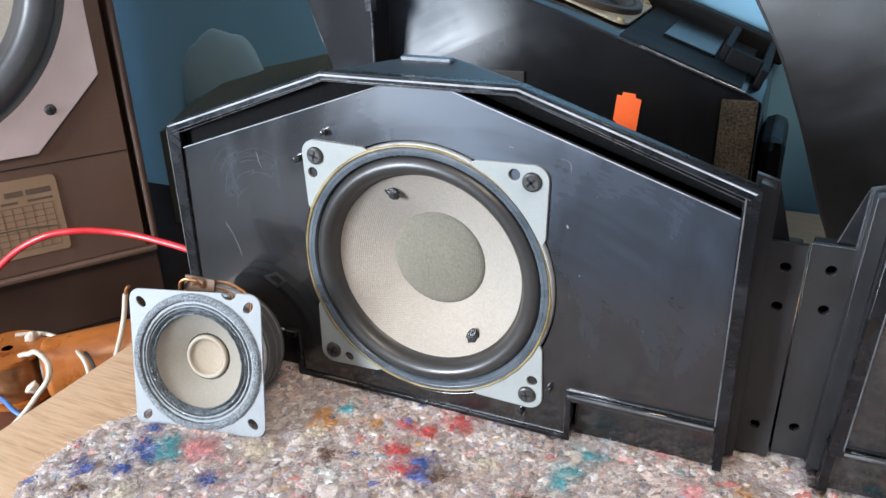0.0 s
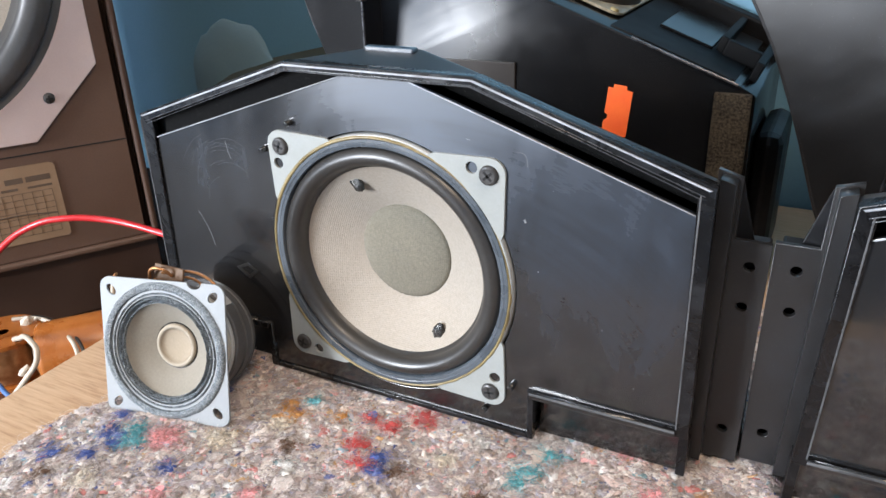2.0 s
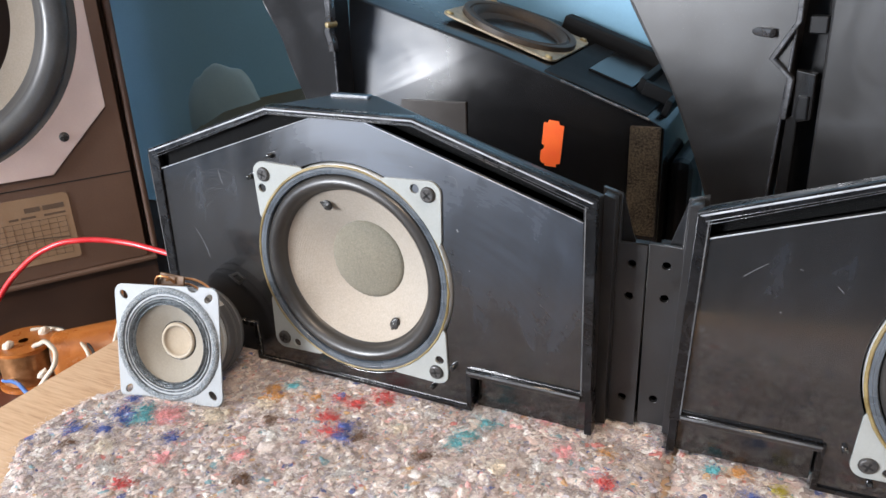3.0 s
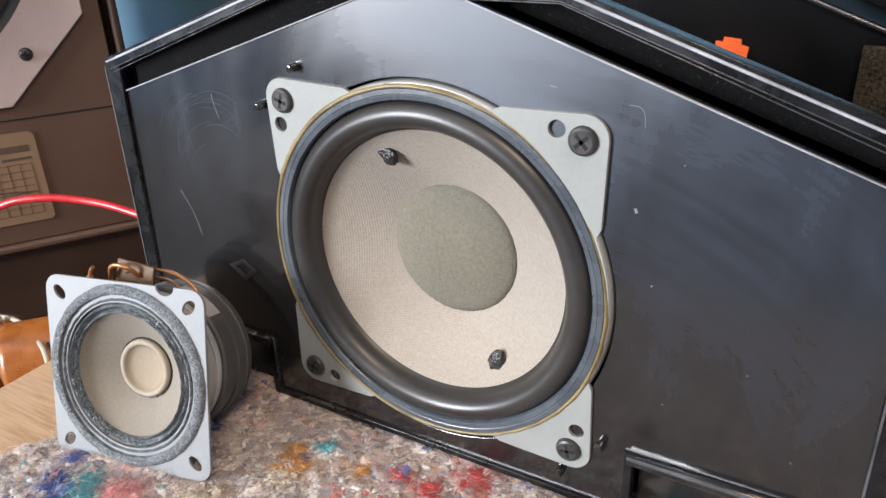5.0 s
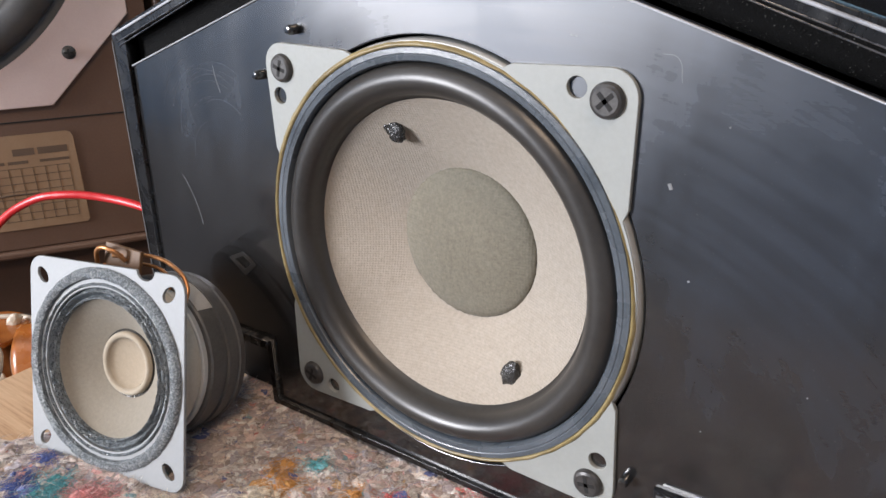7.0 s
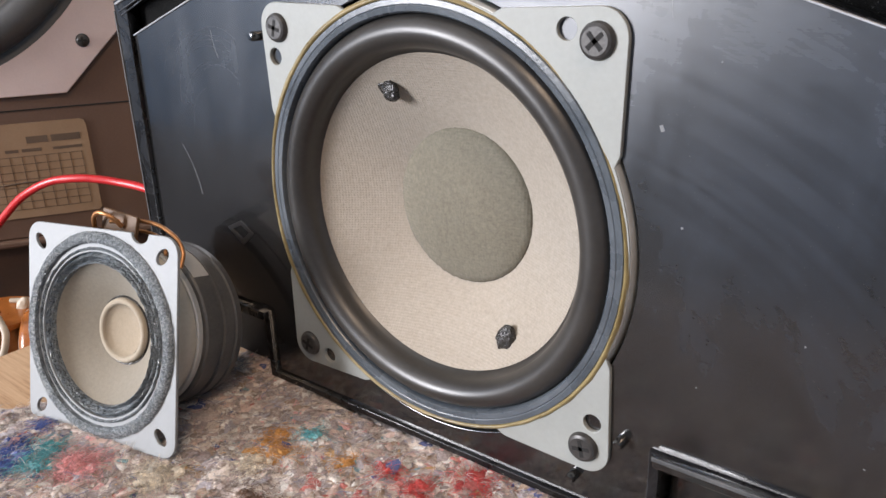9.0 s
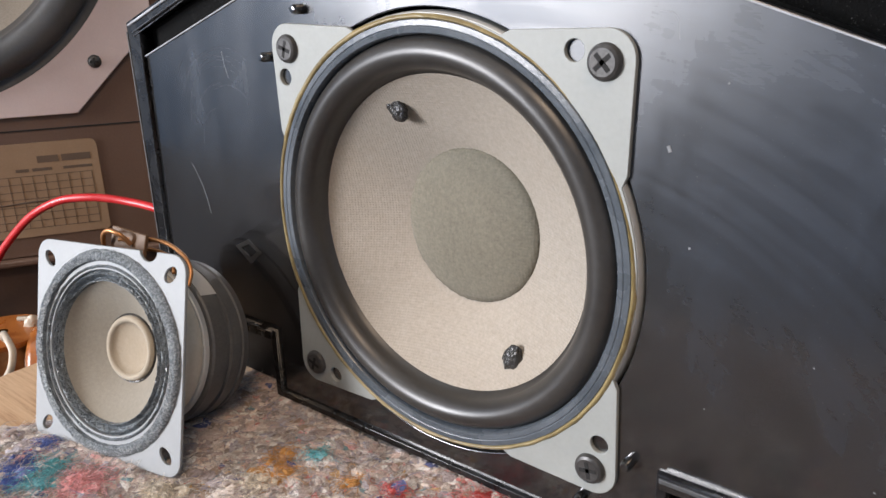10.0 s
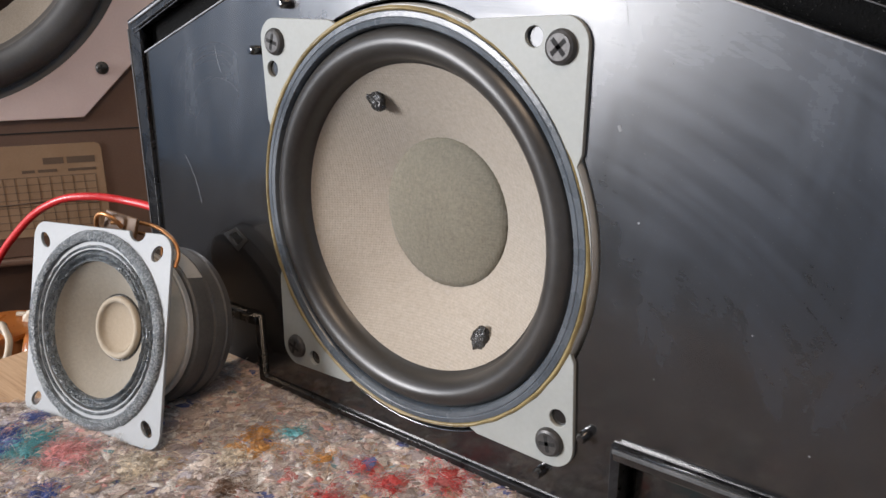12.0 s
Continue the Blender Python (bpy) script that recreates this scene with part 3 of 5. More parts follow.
def tweeter():
    """Small driver with its flange facing -y, centred on the flange."""
    ex = Vector((0.982, 0.180, 0.044)).normalized()
    ez = Vector((-0.088, 0.252, 0.964))
    ez = (ez - ez.dot(ex) * ex).normalized()
    ey = ez.cross(ex)
    m = Matrix((ex, ey, ez)).transposed().to_4x4()
    m.translation = (-0.1071, -0.0561, 0.0357)
    t = thing("tweeter_driver", m, "small loose tweeter with pale square steel flange, on felt", "speaker driver")
    h = 0.0384
    out = rounded(h, 0.0062, 6)
    notch = [(0.0205 + 0.0042 * math.cos(a), h - 0.0036 * math.sin(a)) for a in [math.pi * i / 8 for i in range(9)]]
    loop = out[:7] + notch + out[7:]
    slots = []
    for sx, sz, a in ((-1, 1, -45), (1, 1, 45), (1, -1, -45), (-1, -1, 45)):
        ca, sa = math.cos(radians(a)), math.sin(radians(a))
        slots.append([(sx * 0.0313 + 1.0 * (u * ca - v * sa), sz * 0.0313 + u * sa + v * ca) for u, v in [(0.0034 * math.cos(b), 0.0022 * math.sin(b)) for b in [2 * math.pi * i / 20 for i in range(20)]]])
    part("flange", plate([loop, circle(0, 0, 0.030, 72)] + slots, -0.0006, 0.0006, 0.0002), ZINC_DULL, t)
    ring = [(0.0374, -0.0006), (0.0368, -0.0016), (0.0356, -0.0025), (0.0344, -0.0025), (0.0334, -0.0016)]
    fuzz = lathe(ring, 160)
    for v in fuzz.verts:
        v.co.y += 0.0004 * noise.noise(v.co * 900) - 0.0003
        v.co.x, v.co.z = v.co.x * (1 + 0.010 * noise.noise(v.co * 500)), v.co.z * (1 + 0.010 * noise.noise(v.co * 500))
    part("gasket_ring", mesh_of(fuzz, 70), FLOCK, t, "speckled grey gasket ring")
    ridges = [(0.0338, -0.0022)]
    for k in range(1, 25):
        u = k / 24
        ridges.append((0.0338 - 0.0080 * u, -0.0010 + 0.0018 * u - 0.0011 * math.cos(2 * math.pi * 3 * u)))
    wet = lathe(ridges + [(0.0254, 0.0026)], 160)
    for v in wet.verts:
        v.co.y += 0.00022 * noise.noise(v.co * 500) + 0.00030 * noise.noise(v.co * 1300)
    part("corrugated_ring", mesh_of(wet, 70), WET, t, "shiny corrugated blue-grey edge")
    part("cone", mesh_of(lathe([(0.0258, 0.0012)] + [(0.0258 - 0.0151 * k / 8, 0.0012 + 0.0112 * (k / 8) ** 0.85) for k in range(1, 9)], 80), 60), SMALL_CONE, t)
    part("centre_ring", mesh_of(lathe([(0.0122, 0.0126), (0.0122, 0.0104), (0.0119, 0.0094), (0.0112, 0.0089), (0.0104, 0.0090), (0.0098, 0.0097), (0.0093, 0.0110)], 60), 60), CREAM, t, "cream paper ring")
    part("centre_cap", mesh_of(lathe([(0.0096, 0.0099), (0.0089, 0.0108), (0.0074, 0.0115), (0.0052, 0.0121), (0.0026, 0.0124), (0, 0.0125)], 60), 60), TAN, t, "tan concave centre cap")
    part("glue_ring", mesh_of(lathe([(0.0132, 0.0112), (0.0128, 0.0105), (0.0122, 0.0107)], 60), 60), GLUE, t)
    part("basket", mesh_of(lathe([(0.0300, 0.0006), (0.0300, 0.0030), (0.0290, 0.0045), (0.0288, 0.0140), (0.0292, 0.0146), (0.0292, 0.0174)], 72), 40), BASKET, t)
    part("top_plate", mesh_of(lathe([(0.0200, 0.0173), (0.0300, 0.0173), (0.0304, 0.0178), (0.0304, 0.0196), (0.0300, 0.0200), (0.0200, 0.0200)], 72), 30), RIM, t, "dull steel magnet plate")
    part("magnet", mesh_of(lathe([(0.029, 0.02), (0.031, 0.0205), (0.0316, 0.0213), (0.0316, 0.0275), (0.0306, 0.0278), (0.0306, 0.0298), (0.0316, 0.0301), (0.0316, 0.0345), (0.0309, 0.0349), (0.0309, 0.0359), (0.0316, 0.0363), (0.0312, 0.0393), (0.029, 0.0411), (0.0, 0.0412)], 72), 35), MAGNET, t, "grey ferrite magnet")
    band = bmesh.new()
    rows = [[band.verts.new((0.0319 * math.cos(radians(a)), y, 0.0319 * math.sin(radians(a)))) for a in range(42, 80, 4)] for y in (0.0210, 0.0288)]
    for a, b, c, d in zip(rows[0], rows[0][1:], rows[1][1:], rows[1]):
        band.faces.new((a, b, c, d))
    bmesh.ops.solidify(band, geom=band.faces[:], thickness=0.0002)
    part("paper_label", band, WHITE_LABEL, t, "small white paper label")
    part("terminal_board", box(-0.017, 0.001, 0.010, 0.0116, 0.026, 0.043, 0.0004), CARDTAB, t, "brown terminal board", pose(0, 0, 0, 0, 8, 0))
    part("terminal_lug", tube([(-0.014, 0.009, 0.036), (-0.010, 0.006, 0.0425), (-0.003, 0.006, 0.0425), (0.0, 0.0095, 0.0385)], 0.0009), COPPER, t)
    part("lead_wire", tube([(-0.006, 0.009, 0.040), (0.004, 0.013, 0.041), (0.016, 0.016, 0.038), (0.0235, 0.016, 0.031), (0.0245, 0.014, 0.0255)], 0.0008), COPPER, t, "bare copper lead")
    part("lead_wire", tube([(-0.012, 0.010, 0.036), (-0.002, 0.015, 0.037), (0.010, 0.019, 0.034), (0.014, 0.017, 0.029)], 0.0007), COPPER, t)
    return t


# ---- the black loudspeaker cabinets on the felt ----
def cabinet(m, s, label):
    """Hexagonal-topped plastic cabinet; s = 1 has its screw flange at +x, s = -1 is the mirror image."""
    c = thing("speaker_cabinet", m, label, "speaker cabinet", "black speaker cabinets")
    X = lambda pts: [(s * x, z) for x, z in pts]  # noqa: E731
    zc = 0.081
    outer = [(-0.1545, 0.026), (-0.0835, 0.026), (-0.0835, 0.001), (0.0805, 0.001), (0.0805, 0.026), (0.1545, 0.026), (0.1535, 0.1460), (0.0500, 0.1815), (-0.0505, 0.1815), (-0.1535, 0.1460)]
    panel = [(-0.1500, 0.030), (-0.0805, 0.030), (-0.0805, 0.0035), (0.0775, 0.0035), (0.0775, 0.030), (0.1490, 0.030), (0.1475, 0.1335), (0.0185, 0.1768), (-0.0180, 0.1768), (-0.1450, 0.1335)]
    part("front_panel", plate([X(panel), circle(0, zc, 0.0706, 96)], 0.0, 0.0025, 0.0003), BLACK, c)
    inner = [(-0.1490, 0.0300), (-0.0805, 0.0300), (-0.0805, 0.0035), (0.0775, 0.0035), (0.0775, 0.0300), (0.1485, 0.0300), (0.1468, 0.1432), (0.0475, 0.1776), (-0.0480, 0.1776), (-0.1448, 0.1435)]
    part("front_frame", plate([X(outer), X(inner)], -0.0016, 0.0035, 0.00025), FRAME, c, "raised edge of the cabinet front")
    lip = [(-0.1535 + 0.0012, 0.1452), (-0.0505, 0.1803), (0.0500, 0.1803), (0.1523, 0.1452)]
    low = [(0.1512, 0.1446), (0.0497, 0.1794), (-0.0502, 0.1794), (-0.1512, 0.1446)]
    part("top_ridge", plate([X(lip + low)], -0.0024, -0.0014, 0.0003), WORN_SHEEN, c, "whitened ridge with its sheen painted pale")
    for xa, xb in ((-0.1546, -0.1540), (0.1486, 0.1493)):
        part("edge_line", plate([X([(xa, 0.030), (xb, 0.030), (xb + 0.0010 * (1 if xa < 0 else -1), 0.1425), (xa + 0.0010 * (1 if xa < 0 else -1), 0.1425)])], -0.0020, -0.0012, 0.0001), EDGE_LINE, c, "thin pale edge")
    for k in (1, 2):
        q = 0.0013 * k
        line = [(-0.1512 + q * 0.9, 0.1437 - q), (-0.0497 + q * 0.1, 0.1785 - q * 0.45), (0.0492 - q * 0.1, 0.1785 - q * 0.45), (0.1508 - q * 0.9, 0.1437 - q)]
        part("rim_line", plate([X(line + [(x, z - 0.0004) for x, z in reversed(line)])], -0.0020, -0.0014, 0.0001), BLACK_EDGE, c)
    for a, b in (((-0.1448, 0.1435), (-0.0480, 0.1776)), ((0.1468, 0.1432), (0.0475, 0.1776))):
        tip = (math.copysign(0.0183, a[0]), 0.1768)
        low_pt = (a[0], 0.1335)
        part("foam_strip", plate([X([a, b, tip, low_pt])], *((0.0042, 0.0080) if a[0] < 0 else (0.0105, 0.0140) if s > 0 else (0.0060, 0.0095)), 0.0), FOAM, c, "black porous foam behind the slot")
        d = Vector((tip[0] - low_pt[0], tip[1] - low_pt[1])).normalized()
        nrm = Vector((-d.y, d.x)) * 0.0005 * (1 if a[0] < 0 else -1)
        edge = [low_pt, tip, (tip[0] - nrm.x, tip[1] - nrm.y), (low_pt[0] - nrm.x, low_pt[1] - nrm.y)]
        part("slot_edge", plate([X(edge)], -0.0007, 0.0004, 0.0002), WORN_SHEEN, c)
    part("ledge", plate([X([(0.0790, 0.0262), (0.1487, 0.0262), (0.1487, 0.0300), (0.0790, 0.0300)])], -0.0032, 0.0010, 0.0005), BLACK, c)
    # pale strip paints the ledge's specular line
    part("ledge_edge", plate([X([(0.0790, 0.0287), (0.1487, 0.0287), (0.1487, 0.0300), (0.0790, 0.0300)])], -0.0037, -0.0030, 0.0002), EDGE_LINE, c)
    part("ledge", plate([X([(-0.1490, 0.0262), (-0.0820, 0.0262), (-0.0820, 0.0300), (-0.1490, 0.0300)])], -0.0028, 0.0010, 0.0005), FRAME, c)
    for x0, x1 in ((-0.1490, -0.0840), (0.0810, 0.1500)):
        part("lower_panel", box(min(s * x0, s * x1), max(s * x0, s * x1), 0.0070, 0.0110, 0.0005, 0.0262, 0.0004), SHELL if x0 < 0 else BLACK, c)
    part("corner_post", prism(X([(0.1500, 0.0262), (0.1543, 0.0262), (0.1543, 0.0010), (0.1500, 0.0010)]), 0.0030, 0.0110, 0.0004), FRAME, c)
    front = [(-0.1530, 0.0265), (-0.0825, 0.0265), (-0.0825, 0.0012), (0.0798, 0.0012), (0.0798, 0.0265), (0.1530, 0.0265), (0.1520, 0.1450), (0.0495, 0.1805), (-0.0500, 0.1805), (-0.1520, 0.1450)]
    back = [(-0.1510, 0.0265), (-0.0825, 0.0265), (-0.0825, 0.0012), (0.0798, 0.0012), (0.0798, 0.0265), (0.1510, 0.0265), (0.1510, 0.1385), (0.0080, 0.1850), (-0.0150, 0.1850), (-0.1510, 0.1390)]
    part("body_shell", loft([(s * x, 0.0090, z) for x, z in front], [(s * x, 0.0300, z) for x, z in back], True), GLOSSY_SHELL, c)
    part("side_wall", plate([X(front), X([(x * 0.985, 0.09 + (z - 0.09) * 0.965) for x, z in front])], 0.0030, 0.0095, 0.0002), FRAME, c)
    edge_x = 0.1750 if s > 0 else 0.1780
    flange = [(0.1500, 0.0005), (edge_x - (0.0012 if s > 0 else 0.0042), 0.0005), (edge_x - (0.0 if s > 0 else 0.0008), 0.1150), (0.1600, 0.1150), (0.1600, 0.1425), (0.1500, 0.1455)]
    screws = [circle(s * x, z, 0.0024, 24) for x, z in ((0.1672, 0.1035), (0.1664, 0.0838), (0.1660, 0.0180))]
    part("screw_flange", plate([X(flange)] + screws, 0.0245, 0.0275, 0.0001), GLOSSY_SHELL, c, "flat screw flange with three holes")
    part("flange_rib", plate([X([(0.1522, 0.002), (0.1585, 0.002), (0.1585, 0.1420), (0.1522, 0.1440)])], 0.0165, 0.0245, 0.0001), GLOSSY_SHELL, c)
    part("rear_corner", loft([(s * 0.150, 0.0280, 0.112), (s * 0.168, 0.0300, 0.112), (s * 0.160, 0.0300, 0.141), (s * 0.150, 0.0280, 0.144)],
                             [(s * 0.150, 0.0600, 0.105), (s * 0.162, 0.0560, 0.105), (s * 0.156, 0.0450, 0.128), (s * 0.150, 0.0480, 0.130)]), SHELL, c)
    # block added so that the screw holes look dark
    part("flange_back", box(min(s * 0.1525, s * 0.1735), max(s * 0.1525, s * 0.1735), 0.0340, 0.0500, 0.002, 0.108, 0.001), SHELL, c)
    part("rear_shell", loft([(s * x, 0.0300, z) for x, z in ((-0.148, 0.002), (0.150, 0.002), (0.150, 0.128), (0.02, 0.174), (-0.02, 0.174), (-0.148, 0.128))],
                            [(s * x, 0.0850, z) for x, z in ((-0.120, 0.002), (0.120, 0.002), (0.120, 0.095), (0.02, 0.125), (-0.02, 0.125), (-0.120, 0.095))]), SHELL, c)
    part("top_lip", box(min(-0.020 * s, 0.008 * s), max(-0.020 * s, 0.008 * s), 0.0235, 0.0290, 0.183, 0.1860, 0.0012), BLACK, c)
    part("notch_tab", box(min(-0.0850 * s, -0.0900 * s), max(-0.0850 * s, -0.0900 * s), -0.0030, 0.0030, 0.0290, 0.0302, 0.0003), BLACK, c)
    for x, z in ((-0.0510, zc + 0.0700), (-0.0690, zc + 0.0545), (0.0690, zc - 0.0515), (0.0545, zc - 0.0690)):
        part("locating_post", mesh_of(lathe([(0, -0.0042), (0.0011, -0.0040), (0.0016, -0.0030), (0.0017, 0.0005), (0, 0.0005)], 20), 50), BLACK, c, "", pose(s * x, 0, z))
    part("emblem", plate([X([(-0.1010, 0.0615), (-0.0925, 0.0655), (-0.0850, 0.0615), (-0.0925, 0.0555)]), X([(-0.0975, 0.0613), (-0.0925, 0.0580), (-0.0880, 0.0613), (-0.0925, 0.0638)])], -0.0004, 0.0005, 0.0001), EMBLEM, c, "faint embossed diamond emblem")
    return c


def whorl(c, cx, cz, seed):
    """Fine wiped scratches in arcs on the glossy front."""
    rnd = random.Random(seed)
    for k in range(12):
        r, a0 = rnd.uniform(0.012, 0.030), rnd.uniform(50, 110)
        ox, oz = rnd.uniform(-0.005, 0.005), rnd.uniform(-0.005, 0.005)
        a1 = a0 + rnd.uniform(25, 80)
        pts = [(cx + ox + 1.05 * r * math.cos(radians(a)), 0.0, cz + oz + 1.25 * r * math.sin(radians(a))) for a in [a0 + (a1 - a0) * i / 5 for i in range(6)]]
        me = tube(pts, rnd.uniform(0.00003, 0.00006))
        part("scratch", me, HAIR, c)


def scuffs(c, marks):
    for pts, r in marks:
        me = tube([(x, 0.0, z) for x, z in pts], r)
        me.transform(Matrix.Diagonal((1, 0.25, 1, 1)))
        part("scratch", me, SCUFF, c)


cab = cabinet(None, 1, "glossy black plastic speaker cabinet, scratched, standing on the felt")
scuffs(cab, [([(-0.0955, 0.1365), (-0.0945, 0.1310), (-0.0930, 0.1270)], 0.00012), ([(-0.1235, 0.0920), (-0.1205, 0.0875), (-0.1180, 0.0830)], 0.00009), ([(-0.1180, 0.0830), (-0.1160, 0.0770), (-0.1150, 0.0725)], 0.00013),
             ([(0.0700, 0.1503), (0.0738, 0.1495), (0.0752, 0.1440)], 0.00008), ([(0.0741, 0.1195), (0.0747, 0.1180)], 0.00050), ([(0.0810, 0.0952), (0.0812, 0.0947)], 0.00030),
             ([(0.0460, 0.1535), (0.0480, 0.1532)], 0.00012), ([(0.0870, 0.1350), (0.0873, 0.1347)], 0.00030),
             ([(0.1120, 0.0720), (0.1123, 0.0717)], 0.00022), ([(0.0880, 0.0530), (0.0883, 0.0528)], 0.00022), ([(0.1280, 0.0450), (0.1285, 0.0448)], 0.00018)])
whorl(cab, -0.098, 0.103, 3)
B_POSE = pose(0.3501, 0.0142, -0.0050, 1.4, 2.0, 3.94)
cab_b = cabinet(B_POSE, -1, "second glossy black plastic speaker cabinet, mirror image, beside the first")
scuffs(cab_b, [([(-0.1290, 0.1160), (-0.1240, 0.1205), (-0.1190, 0.1245)], 0.00010), ([(-0.0880, 0.1180), (-0.0850, 0.1150)], 0.00012), ([(-0.1050, 0.1240), (-0.1035, 0.1235)], 0.00014), ([(-0.1100, 0.1000), (-0.1096, 0.0996)], 0.00030)])
woofer(pose(0, 0, 0.081), "square-framed woofer with beige paper cone, screwed into the cabinet")
woofer(B_POSE @ pose(0, 0, 0.081), "square-framed woofer in the second cabinet")
tweeter()


# ---- things behind the cabinets ----
AGED = surface("aged_brown_paper", (0.018, 0.0125, 0.009), (0.050, 0.036, 0.026), (0.50, 0.68), 0.0, 50, 600, 0.2, spec=0.3)
MATT = surface("matt_black_plastic", (0.004, 0.004, 0.0043), (0.009, 0.009, 0.0095), (0.55, 0.70), 0.0, 20, 600, 0.1, spec=0.10)
DIRTY = surface("dirty_yellowed_steel", (0.10, 0.075, 0.045), (0.34, 0.28, 0.19), (0.4, 0.7), 0.1, 90, 500, 0.3)


def driver_on_top(m, label):
    d = thing("old_driver", m, label, "speaker driver")
    part("frame", plate([rounded(0.054, 0.010, 6), circle(0, 0, 0.044, 60)], -0.0012, 0.0006, 0.0003), DIRTY, d, "dirty yellowed steel frame")
    part("gasket", mesh_of(lathe([(0.0530, -0.0012), (0.0525, -0.0052), (0.0500, -0.0060), (0.0470, -0.0050), (0.0455, -0.0010)], 72), 50), AGED, d)
    part("surround", mesh_of(lathe([(0.0470, -0.0030), (0.0440, -0.0052), (0.0405, -0.0030), (0.0390, 0.0010)], 72), 60), AGED, d)
    part("cone", mesh_of(lathe([(0.0395, 0.0008), (0.030, 0.0070), (0.016, 0.0140), (0.015, 0.0120), (0.008, 0.0095), (0, 0.0090)], 60), 40), AGED, d, "dark brown paper cone")
    for x in (-1, 1):
        for z in (-1, 1):
            part("screw", mesh_of(lathe([(0, -0.0035), (0.0026, -0.0030), (0.0036, -0.0012), (0.0036, 0.0)], 20), 50), AMBER, d, "", pose(x * 0.0478, 0, z * 0.0478))
    return d


RAISED = surface("brown_black_plastic", (0.016, 0.0125, 0.0105), (0.026, 0.021, 0.018), (0.28, 0.42), 0.0, 20, 600, 0.05)


def rear_cabinet():
    c = thing("rear_cabinet", None, "black plastic cabinet lying on its back behind the others", "speaker cabinet")
    Y, D = 0.222, 0.180
    bm = bmesh.new()
    low = -0.006
    # front face in two planes: the upper corner leans back, angled to catch the window's reflection
    f = {k: bm.verts.new(p) for k, p in dict(a=(-0.131, Y - 0.010, 0.131), b=(0.0, Y, 0.1830), c=(0.1310, Y + 0.002, 0.1333), d=(0.1415, Y + 0.004, 0.1270), e=(0.1415, Y + 0.004, low), g=(-0.131, Y - 0.010, low), t=(-0.1325, Y + 0.003, 0.2245)).items()}
    r = {k: bm.verts.new(p) for k, p in dict(b=(0.0, Y + D, 0.1830), c=(0.1310, Y + D - 0.010, 0.1333), d=(0.1415, Y + D - 0.010, 0.1270), e=(0.1415, Y + D - 0.010, low), g=(-0.131, Y + D - 0.010, low), t=(-0.1325, Y + D - 0.010, 0.2245)).items()}
    for face in ((f["a"], f["b"], f["t"]), (f["a"], f["g"], f["e"], f["d"], f["c"], f["b"]), (f["t"], f["b"], r["b"], r["t"]), (f["b"], f["c"], r["c"], r["b"]), (f["c"], f["d"], r["d"], r["c"]),
                 (f["d"], f["e"], r["e"], r["d"]), (f["g"], f["a"], f["t"], r["t"], r["g"]), (r["b"], r["c"], r["d"], r["e"], r["g"], r["t"]), (f["e"], f["g"], r["g"], r["e"])):
        bm.faces.new(face)
    bmesh.ops.recalc_face_normals(bm, faces=bm.faces[:])
    bmesh.ops.bevel(bm, geom=bm.edges[:], offset=0.0022, segments=3, affect="EDGES", profile=0.5)
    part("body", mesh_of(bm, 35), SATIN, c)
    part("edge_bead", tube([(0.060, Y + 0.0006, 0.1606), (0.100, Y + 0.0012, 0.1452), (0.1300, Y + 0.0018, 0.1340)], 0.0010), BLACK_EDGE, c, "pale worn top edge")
    part("raised_plate", box(-0.080, -0.0205, -0.0026, 0.001, 0.098, 0.1395, 0.0007), RAISED, c, "slightly raised brown-black plate", Matrix.Translation((0, Y, 0)) @ pose(0, 0, 0, 0, 0, 4.36))
    part("seal_strip", box(0.1165, 0.1395, Y - 0.0010, Y + 0.004, 0.040, 0.1285, 0.0006), SEAL, c, "brown self-adhesive foam strip")
    # pocket and rim at the low end of the top
    tilt = pose(0, 0, 0, 0, math.degrees(math.atan2(0.052, 0.137)), 0)
    ob = Matrix.Translation((0.0, 0, 0.183)) @ tilt
    part("top_rim", box(0.010, 0.158, Y + 0.150, Y + 0.168, -0.004, 0.014, 0.002), MATT, c, "", ob)
    for x0, x1, y0, y1 in ((0.112, 0.1175, 0.060, 0.150), (0.142, 0.1475, 0.030, 0.150), (0.1175, 0.142, 0.055, 0.062)):
        part("pocket_wall", box(x0, x1, Y + y0, Y + y1, -0.004, 0.012, 0.001), MATT, c, "", ob)
    # matt sheet added to keep the wall's grazing reflection off the top
    part("top_cover", box(0.047, 0.136, Y + 0.006, Y + 0.149, -0.001, 0.0012, 0.0004), MATT, c, "", ob)
    part("top_pad", box(0.070, 0.110, Y + 0.055, Y + 0.140, 0.0, 0.0034, 0.0006), SATIN, c, "", ob)
    part("end_block", box(0.1416, 0.1600, Y + 0.030, Y + 0.110, low, 0.0960, 0.008), SHELL, c)
    driver_on_top(Matrix.Translation((-0.0070, 0.3050, 0.1880)) @ tilt @ pose(0, 0, 0, -90), "old square-framed speaker driver on the lying cabinet")
    st = [(0.0435, 0.0925), (0.0475, 0.0925), (0.0478, 0.0905), (0.0575, 0.0900), (0.0578, 0.0925), (0.0610, 0.0930), (0.0640, 0.1245), (0.0600, 0.1255), (0.0598, 0.1282), (0.0510, 0.1290), (0.0506, 0.1265), (0.0470, 0.1268),
          (0.0452, 0.1090), (0.0474, 0.1075), (0.0470, 0.1050), (0.0445, 0.1035)]
    s = part("price_sticker", plate([st], Y - 0.0008, Y - 0.0002, 0.0), STICKER)
    tagged(s, "torn fluorescent orange sticker on the lying cabinet", "sticker")


rear_cabinet()


